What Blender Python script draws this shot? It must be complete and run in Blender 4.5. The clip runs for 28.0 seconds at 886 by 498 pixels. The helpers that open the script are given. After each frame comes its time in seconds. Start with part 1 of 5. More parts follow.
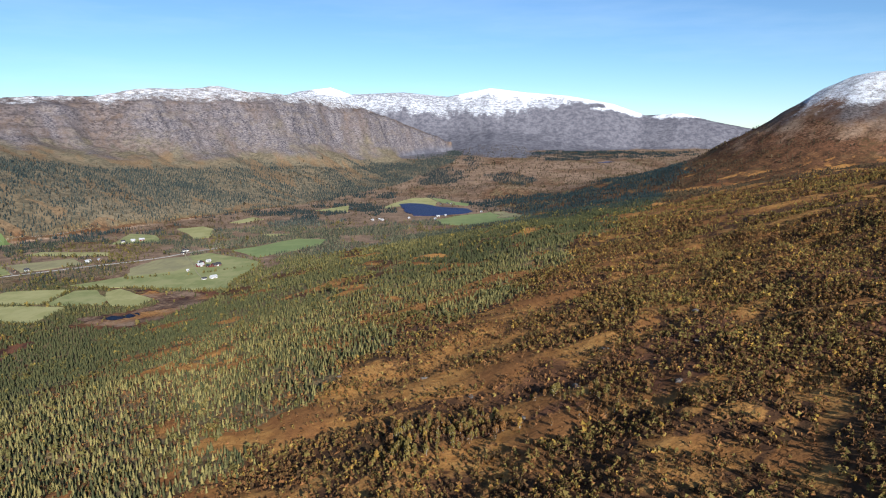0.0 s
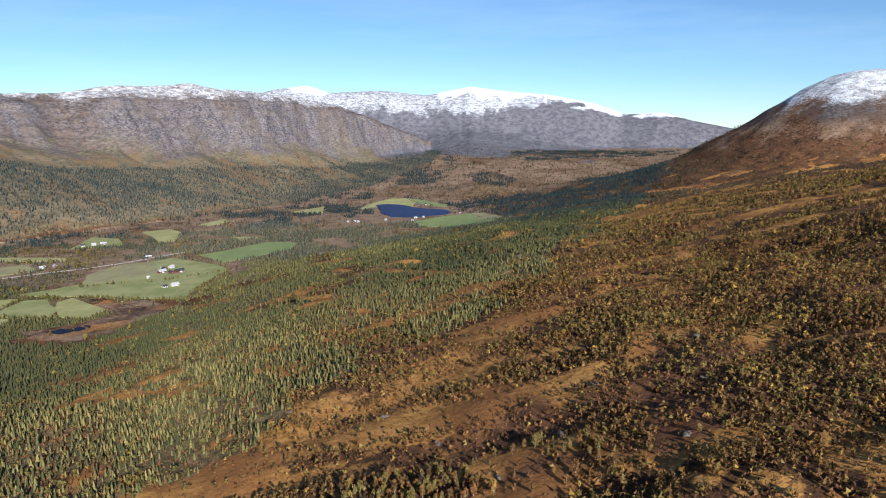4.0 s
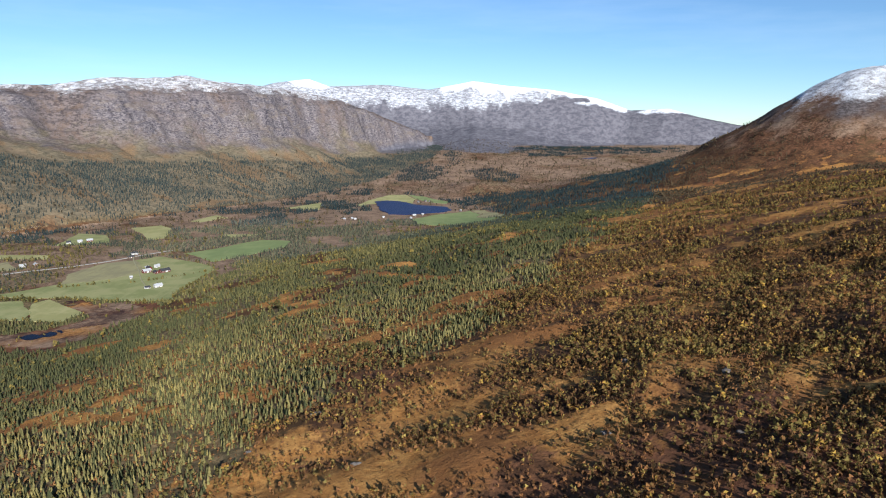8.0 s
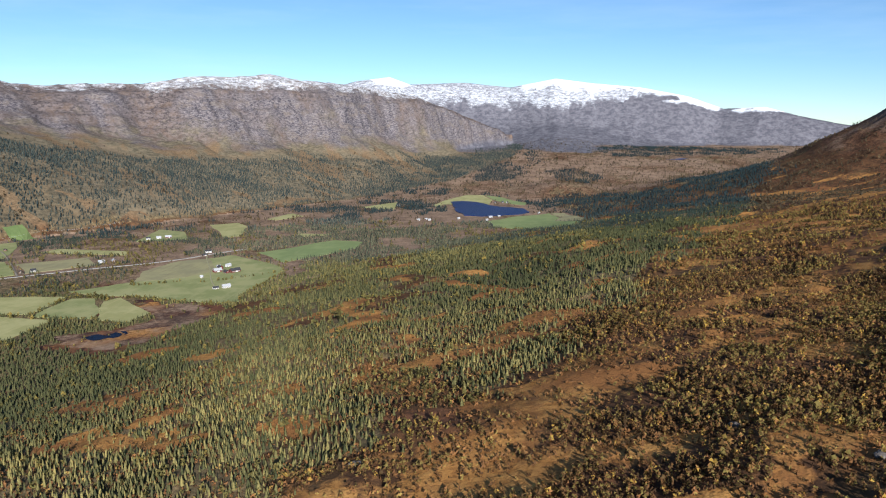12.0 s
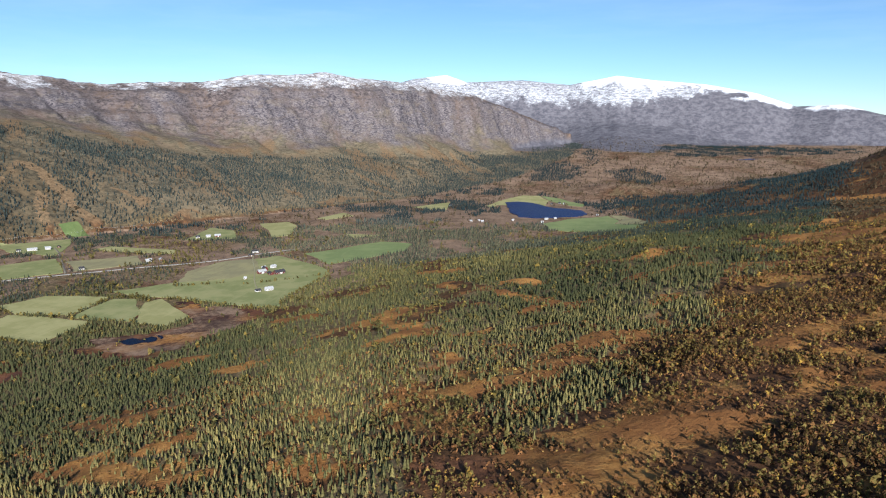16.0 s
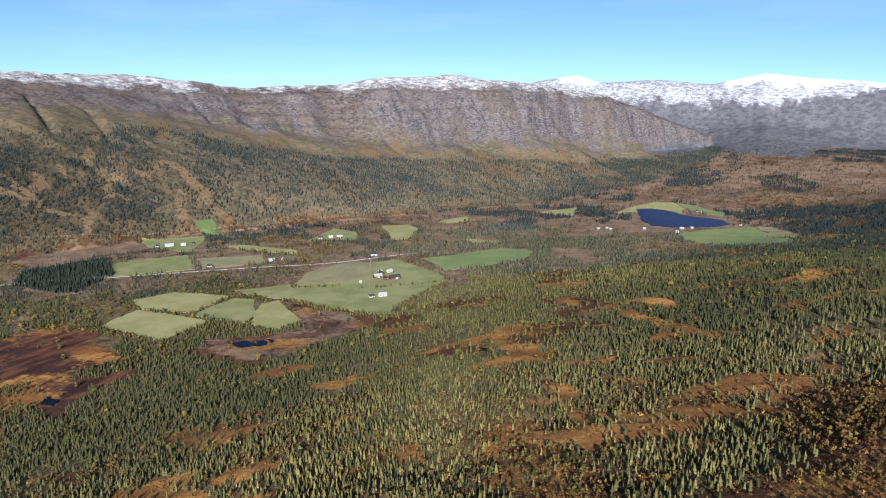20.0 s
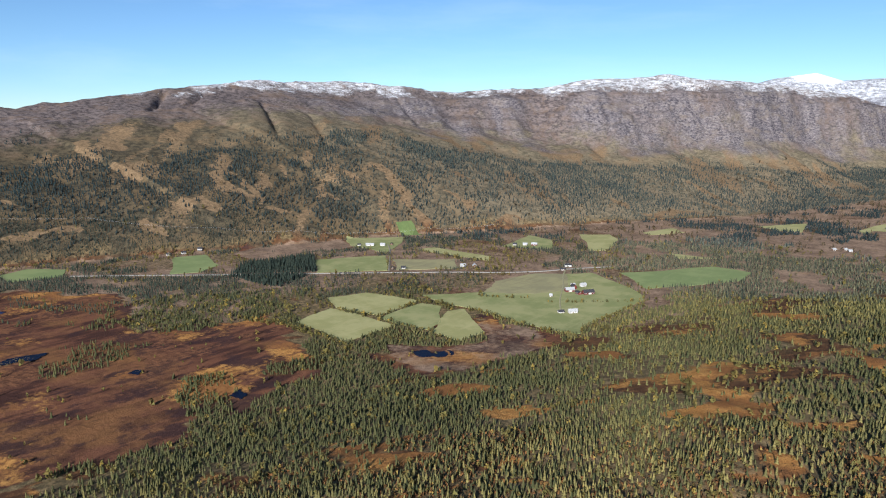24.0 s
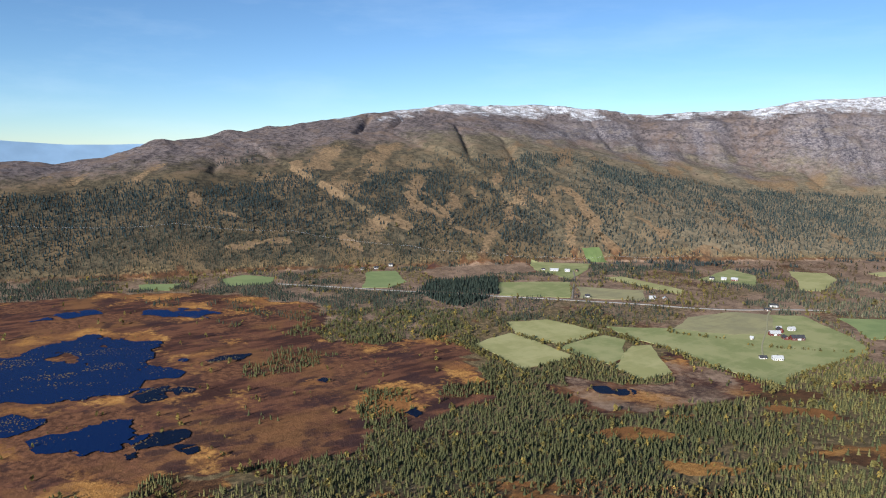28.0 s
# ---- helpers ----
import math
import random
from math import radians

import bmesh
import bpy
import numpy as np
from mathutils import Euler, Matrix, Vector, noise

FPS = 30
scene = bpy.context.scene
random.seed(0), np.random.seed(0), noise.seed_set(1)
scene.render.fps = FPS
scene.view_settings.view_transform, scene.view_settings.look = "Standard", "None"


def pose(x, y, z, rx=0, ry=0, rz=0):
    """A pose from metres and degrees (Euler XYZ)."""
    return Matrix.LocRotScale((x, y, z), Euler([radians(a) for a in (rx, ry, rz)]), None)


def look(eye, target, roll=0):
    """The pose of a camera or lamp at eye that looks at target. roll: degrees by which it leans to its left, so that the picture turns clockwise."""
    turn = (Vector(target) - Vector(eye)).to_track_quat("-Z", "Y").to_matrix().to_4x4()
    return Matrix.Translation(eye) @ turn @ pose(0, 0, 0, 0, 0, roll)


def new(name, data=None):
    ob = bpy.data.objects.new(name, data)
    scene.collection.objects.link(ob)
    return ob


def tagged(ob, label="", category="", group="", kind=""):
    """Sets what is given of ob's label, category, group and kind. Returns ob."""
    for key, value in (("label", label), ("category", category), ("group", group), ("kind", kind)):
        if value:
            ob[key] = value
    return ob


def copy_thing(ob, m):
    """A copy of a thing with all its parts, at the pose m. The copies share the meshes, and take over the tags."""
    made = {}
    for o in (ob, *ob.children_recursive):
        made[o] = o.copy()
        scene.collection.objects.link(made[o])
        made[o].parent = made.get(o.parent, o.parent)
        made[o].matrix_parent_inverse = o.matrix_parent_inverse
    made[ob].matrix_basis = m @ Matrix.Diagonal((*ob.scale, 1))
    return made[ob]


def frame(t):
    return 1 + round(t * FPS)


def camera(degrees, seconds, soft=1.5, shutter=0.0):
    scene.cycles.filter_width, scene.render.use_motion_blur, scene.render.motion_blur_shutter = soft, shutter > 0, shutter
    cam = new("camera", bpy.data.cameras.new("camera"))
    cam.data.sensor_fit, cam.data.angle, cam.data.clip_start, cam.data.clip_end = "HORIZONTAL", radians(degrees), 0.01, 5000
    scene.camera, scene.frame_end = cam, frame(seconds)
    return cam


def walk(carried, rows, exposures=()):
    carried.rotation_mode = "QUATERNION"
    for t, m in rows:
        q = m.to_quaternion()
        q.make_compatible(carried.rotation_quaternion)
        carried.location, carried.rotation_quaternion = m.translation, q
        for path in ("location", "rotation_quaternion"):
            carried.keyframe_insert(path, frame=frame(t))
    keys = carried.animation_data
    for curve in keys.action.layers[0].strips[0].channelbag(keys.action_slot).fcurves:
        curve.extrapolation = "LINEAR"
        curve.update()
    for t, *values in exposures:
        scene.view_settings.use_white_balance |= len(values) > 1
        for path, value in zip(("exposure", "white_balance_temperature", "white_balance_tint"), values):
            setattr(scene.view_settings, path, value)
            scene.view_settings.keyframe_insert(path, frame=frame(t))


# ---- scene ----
# A drone flies up a mountain valley, then stops and turns left.
cam = camera(66.12, 28.0, 1.1)
# seconds, x, y, z, pitch, roll, yaw
PATH = [
    (0, -0.0, 0.0, 0.0, -9.87, -0.47, 0.00),
    (0.5, 1.0, 6.2, 0.0, -9.86, -0.51, -0.25),
    (1, 2.1, 12.6, -0.0, -9.88, -0.56, -0.46),
    (1.5, 3.1, 19.0, -0.1, -9.87, -0.58, -0.68),
    (2, 4.2, 25.7, -0.1, -9.87, -0.59, -0.86),
    (2.5, 5.3, 32.6, -0.2, -9.85, -0.58, -1.09),
    (3, 6.4, 39.6, -0.1, -9.90, -0.56, -1.25),
    (3.5, 8.0, 49.5, -0.2, -9.94, -0.46, -1.44),
    (5.5, 11.4, 71.1, -0.7, -10.04, -0.29, -2.05),
    (6, 13.2, 81.7, -0.8, -10.12, -0.14, -2.13),
    (6.5, 14.8, 89.4, -0.8, -10.21, -0.06, -2.22),
    (7, 16.3, 96.9, -0.7, -10.30, -0.03, -2.06),
    (7.5, 17.7, 104.3, -0.6, -10.32, -0.01, -1.85),
    (8, 18.9, 111.6, -0.4, -10.37, -0.01, -1.41),
    (8.5, 20.1, 119.0, -0.1, -10.39, -0.00, -0.03),
    (9, 21.2, 126.4, 0.2, -10.43, 0.02, 1.85),
    (9.5, 22.3, 133.9, 0.3, -10.44, 0.05, 3.08),
    (10, 23.2, 141.4, 0.3, -10.46, 0.10, 4.34),
    (10.5, 23.9, 149.1, 0.3, -10.45, 0.14, 5.20),
    (11, 24.5, 156.7, 0.4, -10.48, 0.14, 5.27),
    (11.5, 25.1, 164.3, 0.5, -10.48, 0.14, 5.27),
    (12, 25.6, 171.7, 0.6, -10.52, 0.13, 5.29),
    (12.5, 26.0, 182.2, 0.6, -10.56, 0.15, 5.30),
    (14.5, 26.7, 204.5, 0.0, -10.61, 0.18, 5.99),
    (15, 26.9, 215.1, -0.5, -10.63, 0.20, 6.62),
    (15.5, 26.9, 222.4, -0.9, -10.63, 0.20, 7.65),
    (16, 27.0, 229.7, -1.2, -10.64, 0.17, 10.05),
    (16.5, 26.9, 237.1, -1.4, -10.65, 0.12, 12.63),
    (17, 26.7, 244.4, -1.5, -10.65, 0.09, 15.15),
    (17.5, 26.3, 251.7, -1.6, -10.62, 0.09, 16.03),
    (18, 25.7, 258.9, -1.7, -10.58, 0.13, 16.51),
    (18.5, 25.0, 266.0, -1.9, -10.56, 0.15, 17.11),
    (19, 24.2, 273.1, -1.9, -10.54, 0.15, 17.80),
    (19.5, 23.3, 280.0, -1.8, -10.53, 0.12, 19.07),
    (20, 22.5, 286.7, -1.6, -10.51, 0.09, 20.77),
    (20.5, 21.4, 293.4, -1.5, -10.49, 0.07, 23.55),
    (21, 20.2, 300.2, -1.4, -10.49, 0.04, 26.58),
    (21.5, 18.7, 307.0, -1.3, -10.50, 0.03, 29.81),
    (22, 16.9, 313.8, -1.4, -10.50, 0.04, 32.99),
    (22.5, 13.8, 323.9, -1.2, -10.47, 0.07, 36.32),
    (24.5, 6.3, 345.3, -0.3, -10.18, 0.10, 37.89),
    (25, 3.6, 351.3, 0.3, -9.66, 0.13, 37.77),
    (25.5, 2.3, 352.7, 0.5, -9.15, 0.15, 38.13),
    (26, 1.4, 353.3, 0.6, -8.83, 0.21, 39.46),
    (26.5, 0.8, 353.5, 0.5, -8.63, 0.29, 42.40),
    (27, 0.5, 353.5, 0.6, -8.55, 0.37, 46.01),
    (27.5, 0.5, 353.6, 0.7, -8.50, 0.44, 50.44),
    (28, 0.7, 353.7, 1.0, -8.48, 0.53, 53.66),
]
walk(cam, [(t, pose(x, y, z, 90 + pitch, 0, yaw) @ pose(0, 0, 0, 0, 0, roll)) for t, x, y, z, pitch, roll, yaw in PATH], exposures=[(0, 0.92, 6080, 9)])

# ---- world, sun ----
SUN_AZ, SUN_EL = 20.5, 22.0          # the sun stands behind the start of the flight, 22 degrees high
world = bpy.data.worlds.new("sky_world")
scene.world = world
world.use_nodes = True
wn = world.node_tree
bg = wn.nodes["Background"]
sky = wn.nodes.new("ShaderNodeTexSky")
sky.sky_type = "NISHITA"
sky.sun_disc = False
sky.sun_elevation = radians(SUN_EL)
sky.sun_rotation = radians(180 - SUN_AZ)
sky.altitude, sky.air_density, sky.dust_density, sky.ozone_density = 1500, 0.9, 0.0, 3.3
tint = wn.nodes.new("ShaderNodeMix")
tint.data_type, tint.blend_type = "RGBA", "MULTIPLY"
tint.inputs[0].default_value = 1.0
tint.inputs[7].default_value = (0.90, 0.985, 1.02, 1)
wn.links.new(sky.outputs[0], tint.inputs[6])
# thin high cirrus, drawn out across the wind
where = wn.nodes.new("ShaderNodeTexCoord")
drawn = wn.nodes.new("ShaderNodeMapping")
drawn.inputs["Rotation"].default_value = (0, radians(7), radians(20))
drawn.inputs["Scale"].default_value = (1.1, 2.0, 9.0)
wn.links.new(where.outputs["Generated"], drawn.inputs[0])
wisps = wn.nodes.new("ShaderNodeTexNoise")
wisps.inputs["Scale"].default_value, wisps.inputs["Detail"].default_value, wisps.inputs["Roughness"].default_value = 1.6, 7, 0.6
wn.links.new(drawn.outputs[0], wisps.inputs[0])
veil = wn.nodes.new("ShaderNodeMapRange")
veil.inputs[1].default_value, veil.inputs[2].default_value, veil.inputs[4].default_value = 0.5, 0.8, 0.14
wn.links.new(wisps.outputs[0], veil.inputs[0])
cirrus = wn.nodes.new("ShaderNodeMix")
cirrus.data_type = "RGBA"
cirrus.inputs[7].default_value = (9.0, 10.0, 10.6, 1)
wn.links.new(veil.outputs[0], cirrus.inputs[0])
wn.links.new(tint.outputs[2], cirrus.inputs[6])
wn.links.new(cirrus.outputs[2], bg.inputs[0])
bg.inputs[1].default_value = 0.066
sun_data = bpy.data.lights.new("sun", "SUN")
sun_data.energy, sun_data.angle, sun_data.color = 5.0, radians(0.53), (1.0, 0.95, 0.88)
sun = new("sun", sun_data)
to_sun = Vector((math.sin(radians(SUN_AZ)) * math.cos(radians(SUN_EL)), -math.cos(radians(SUN_AZ)) * math.cos(radians(SUN_EL)), math.sin(radians(SUN_EL))))
sun.matrix_world = look(to_sun * 900, (0, 0, 0))


# ---- noise and plan arithmetic ----
def hash2(ix, iy, seed):
    n = (ix.astype(np.int64) * 374761393 + iy.astype(np.int64) * 668265263 + seed * 974634777) & 0x7FFFFFFF
    n = ((n ^ (n >> 13)) * 1274126177) & 0x7FFFFFFF
    n = n ^ (n >> 16)
    return (n & 0xFFFF) / 65535.0


def vnoise(x, y, seed=0):
    """Smooth value noise, 0 to 1."""
    ix, iy = np.floor(x), np.floor(y)
    fx, fy = x - ix, y - iy
    fx, fy = fx * fx * (3 - 2 * fx), fy * fy * (3 - 2 * fy)
    a, b = hash2(ix, iy, seed), hash2(ix + 1, iy, seed)
    c, d = hash2(ix, iy + 1, seed), hash2(ix + 1, iy + 1, seed)
    return (a * (1 - fx) + b * fx) * (1 - fy) + (c * (1 - fx) + d * fx) * fy


def fbm(x, y, size, octaves=4, seed=0):
    """Layered noise about 0, to about +-0.5, for a largest lump of that size."""
    x, y = np.asarray(x, float), np.asarray(y, float)
    total, amp, f = np.zeros(np.broadcast(x, y).shape), 0.5, 1.0 / size
    for k in range(octaves):
        total += amp * (2 * vnoise(x * f + 17.3 * k, y * f - 9.1 * k, seed + k) - 1)
        amp *= 0.5
        f *= 2.03
    return total


def ridged(x, y, size, octaves=4, seed=0):
    total, amp, f = np.zeros(np.broadcast(x, y).shape), 0.5, 1.0 / size
    for k in range(octaves):
        total += amp * (1 - np.abs(2 * vnoise(x * f + 7.7 * k, y * f + 3.1 * k, seed + k) - 1))
        amp *= 0.5
        f *= 2.1
    return total


def smooth(a, b, v):
    t = np.clip((v - a) / (b - a), 0, 1)
    return t * t * (3 - 2 * t)


def soft_max(a, b, k):
    h = np.clip(0.5 + 0.5 * (b - a) / k, 0, 1)
    return a * (1 - h) + b * h + k * h * (1 - h)


def from_line(x, y, line):
    """Distance from a polyline, positive to the left of its way, the share along it, and its third number there."""
    x, y = np.asarray(x, float), np.asarray(y, float)
    best = np.full(x.shape, 1e18)
    side, along, level = np.zeros(x.shape), np.zeros(x.shape), np.zeros(x.shape)
    n = len(line) - 1
    for i in range(n):
        (ax, ay, az), (bx, by, bz) = line[i], line[i + 1]
        dx, dy = bx - ax, by - ay
        t = np.clip(((x - ax) * dx + (y - ay) * dy) / (dx * dx + dy * dy), 0, 1)
        ex, ey = x - ax - t * dx, y - ay - t * dy
        d = ex * ex + ey * ey
        near = d < best
        best = np.where(near, d, best)
        side = np.where(near, np.sign(dx * (y - ay) - dy * (x - ax)), side)
        along = np.where(near, (i + t) / n, along)
        level = np.where(near, az + t * (bz - az), level)
    return np.sqrt(best) * np.where(side == 0, 1, side), along, level


def inside(x, y, poly):
    x, y = np.asarray(x, float), np.asarray(y, float)
    odd = np.zeros(x.shape, bool)
    for (ax, ay), (bx, by) in zip(poly, poly[1:] + poly[:1]):
        cross = ((ay > y) != (by > y)) & (x < (bx - ax) * (y - ay) / ((by - ay) or 1e-9) + ax)
        odd ^= cross
    return odd


# ---- the lie of the land ----
FLOOR = -246.0
# foot and crest of the long mountain across the valley
FOOT = [(-1450, -400, 0), (-1440, 430, 0), (-1350, 640, 0), (-1270, 900, 0), (-1150, 1150, 0), (-1050, 1430, 0), (-850, 1750, 0), (-700, 2000, 0), (-480, 2330, 0), (-170, 2800, 0), (50, 3350, 0), (120, 3800, 0), (64, 3985, 0)]
CREST = [(-2150, -600, -120), (-2096, 464, -46), (-2079, 646, -50), (-2037, 862, 5), (-2082, 1063, 36), (-2077, 1340, 80), (-2088, 1536, 107), (-2070, 1663, 128), (-2049, 1871, 150), (-1928, 2243, 165), (-1707, 2572, 133), (-1415, 2827, 154), (-1217, 2937, 186), (-986, 3128, 194), (-740, 3343, 176), (-440, 3600, 128), (-190, 3800, 35), (60, 3990, -70)]
# the snowy range at the head of the valley
BACK = [(-2300, 3900, -50), (-1400, 4360, 120), (-1128, 4500, 205), (-940, 4590, 262), (-740, 4660, 290), (-610, 4680, 244), (-260, 4730, 258), (40, 4760, 228), (330, 4740, 282), (560, 4730, 252), (860, 4680, 222), (1130, 4600, 165), (1330, 4530, 88), (1540, 4440, 97), (1700, 4350, 45), (1930, 4270, -6), (2400, 4150, -60)]
# narrow clefts in its side: both ends, depth, half width
GULLIES = [(-2055, 1549, -1885, 1406, 19, 9), (-2005, 1660, -1905, 1542, 19, 9), (-2030, 1640, -1994, 1757, 13, 10), (-1837, 1764, -1490, 1550, 15, 9), (-1693, 1838, -1413, 1646, 10, 9), (-1739, 2318, -1538, 2197, 12, 10), (-1975, 853, -1892, 774, 12, 10), (-1820, 948, -1735, 905, 10, 9), (-1126, 2668, -991, 2551, 15, 10), (-1049, 2676, -1069, 2751, 12, 14), (-970, 2796, -980, 2844, 12, 14), (-799, 2937, -810, 2993, 14, 14), (-627, 3231, -629, 3288, 14, 16), (-465, 3404, -458, 3441, 16, 22), (-376, 3534, -381, 3645, 12, 16), (-637, 3234, -637, 3315, 14, 14)]
# small knolls on the low end of its crest: place, height, half width
KNOLLS = [(-2046, 842, 16, 42), (-2078, 1072, 12, 40), (-2060, 640, 8, 40), (-2055, 1560, 8, 45), (-1000, 3116, 13, 80), (-2049, 1871, 6, 90)]
PEAK = (1417, 2184, 172)
# its side: distance from the top, and height
CONE_R = (0, 60, 115, 160, 210, 260, 310, 375, 435, 500, 560, 650, 800, 1000, 1300, 1900)
CONE_Z = (172, 171, 159, 136, 106, 74, 44, 4, -31, -65, -97, -130, -172, -206, -255, -340)


# share of the way from foot to crest, and share of the rise, on the scarp
SCARP_W, SCARP_H, CLIFF_H = (0, 0.45, 0.66, 0.74, 0.80, 0.88, 1.0), (0, 0.21, 0.40, 0.54, 0.67, 0.83, 1.0), (0, 0.20, 0.36, 0.47, 0.76, 0.89, 1.0)


def ledge_share(x, y, w):
    """The share towards the crest, shifted about so that the scarp's foot and brink come out uneven."""
    return np.clip(w + 0.11 * fbm(x, y, 260, 4, 44) * smooth(0.3, 0.6, w) * smooth(0.99, 0.88, w), 0, 1)


def height(x, y):
    x, y = np.asarray(x, float), np.asarray(y, float)
    # valley floor, rising past the lake
    floor = FLOOR + 122 * smooth(2250, 3900, y) + 30 * np.exp(-((x - 225) ** 2 + (y - 2560) ** 2) / 130**2)
    floor = floor + 14 * smooth(1850, 2400, np.hypot(x + 60, y - 2100)) * fbm(x, y, 260, 3, 5) * smooth(2150, 2500, y)
    floor = floor + 0.5 * fbm(x, y, 90, 2, 3)
    # the slope under the flight
    hill = -114.7 + 0.2321 * x - 0.0671 * y - 0.0551e-3 * x * y - 0.05 * np.clip(y - 1300, 0, None) + 0.03 * np.clip(-y, 0, None)
    rough = smooth(-235, -170, hill)
    hill = hill + rough * (16 * fbm(x * 1.3, y * 0.7, 170, 4, 11) + 6.5 * ridged(x * 0.7 - y * 0.35, y * 1.1, 40, 3, 19) - 3.2)
    r = np.hypot(x - PEAK[0], y - PEAK[1])
    cone = np.interp(r, CONE_R, CONE_Z)
    cone = cone + (16 * fbm(x, y, 200, 5, 23) + 7 * (ridged(x, y, 60, 3, 27) - 0.5)) * smooth(0, 250, r)
    east = soft_max(hill, np.where(r < 1900, cone, -400), 40)
    z = soft_max(floor, east, 9)
    # the long mountain
    sf, _, _ = from_line(x, y, FOOT)
    sc, u, zc = from_line(x, y, CREST)
    w = np.clip(sf, 0, None) / (np.clip(sf, 0, None) + np.abs(sc) + 1e-6)
    power = 0.68 + 0.65 * smooth(1400, 2150, y - 0.25 * x - 500) + 0.6 * smooth(2150, 2900, y - 0.25 * x - 350)
    cliff = smooth(2000, 2700, y - 0.2 * x - 300)
    wc = ledge_share(x, y, w)
    # a concave lower slope under a steep upper scarp
    sheer = smooth(3150, 3450, y - 0.2 * x)
    scarp = (1 - sheer) * np.interp(wc, SCARP_W, SCARP_H) + sheer * np.interp(wc, SCARP_W, CLIFF_H)
    prof = (1 - cliff) * w**power + cliff * scarp
    rough = smooth(0.02, 0.3, w)
    gully = ridged(x * 0.8 + y * 0.9, (y * 0.8 - x * 0.9) * 0.22, 150, 4, 31) - 0.5
    flute = ridged(x * 0.74 + y * 0.67, (y * 0.74 - x * 0.67) * 0.18, 46, 3, 33) - 0.5
    face = cliff * smooth(0.66, 0.76, wc) * smooth(0.97, 0.88, wc)
    wall = FLOOR + (zc - FLOOR) * prof
    tame = 1 - smooth(0.80, 0.98, w)
    wall = wall + rough * tame * (22 * fbm(x, y, 330, 5, 41) + 14 * gully) + face * (10 + 36 * sheer) * gully + face * smooth(0.93, 0.84, wc) * (4 + 44 * sheer) * flute + face * 7 * fbm(x, y, 40, 4, 63)
    wall = wall + 8.0 * fbm(x, y, 60, 4, 57) * smooth(0.45, 0.8, w) * (0.3 + 0.7 * tame)
    for ax, ay, bx, by, deep, half in GULLIES:
        dist, _, _ = from_line(x, y, [(ax, ay, 0), (bx, by, 0)])
        wall = wall - deep * np.exp(-((dist / half) ** 2))
    wall = np.where(sc > 0, zc - 0.12 * sc + 9 * fbm(x, y, 120, 4, 43) * np.exp(-sc / 300), wall)
    # benches along the strata of the scarp
    wall = wall + 5.5 * face * np.sin(wall / 6.2 + 5 * fbm(x, y, 300, 3, 65)) * (0.4 + 1.6 * vnoise(x / 90, y / 90, 66))
    wall = wall + 7 * fbm(x, y, 55, 4, 59) * smooth(0.88, 0.97, w) * (sc < 120)
    for kx, ky, kh, kr in KNOLLS:
        wall = wall + kh * np.exp(-((x - kx) ** 2 + (y - ky) ** 2) / kr**2)
    z = np.where(sf > 0, soft_max(z, wall, 10), z)
    # the range at the head of the valley
    sb, ub, zb = from_line(x, y, BACK)
    d = np.abs(sb)
    steep = zb - 0.17 * d - 225 * smooth(20, 470, d)
    steep = steep + (26 * fbm(x, y, 300, 5, 61) + 34 * (ridged(x, y * 0.5, 130, 4, 67) - 0.5)) * smooth(60, 300, d) * smooth(800, 450, d)
    steep = np.where(sb > 0, zb - 0.05 * d, steep)
    z = soft_max(z, np.where(d < 1500, steep, -500), 25)
    return z


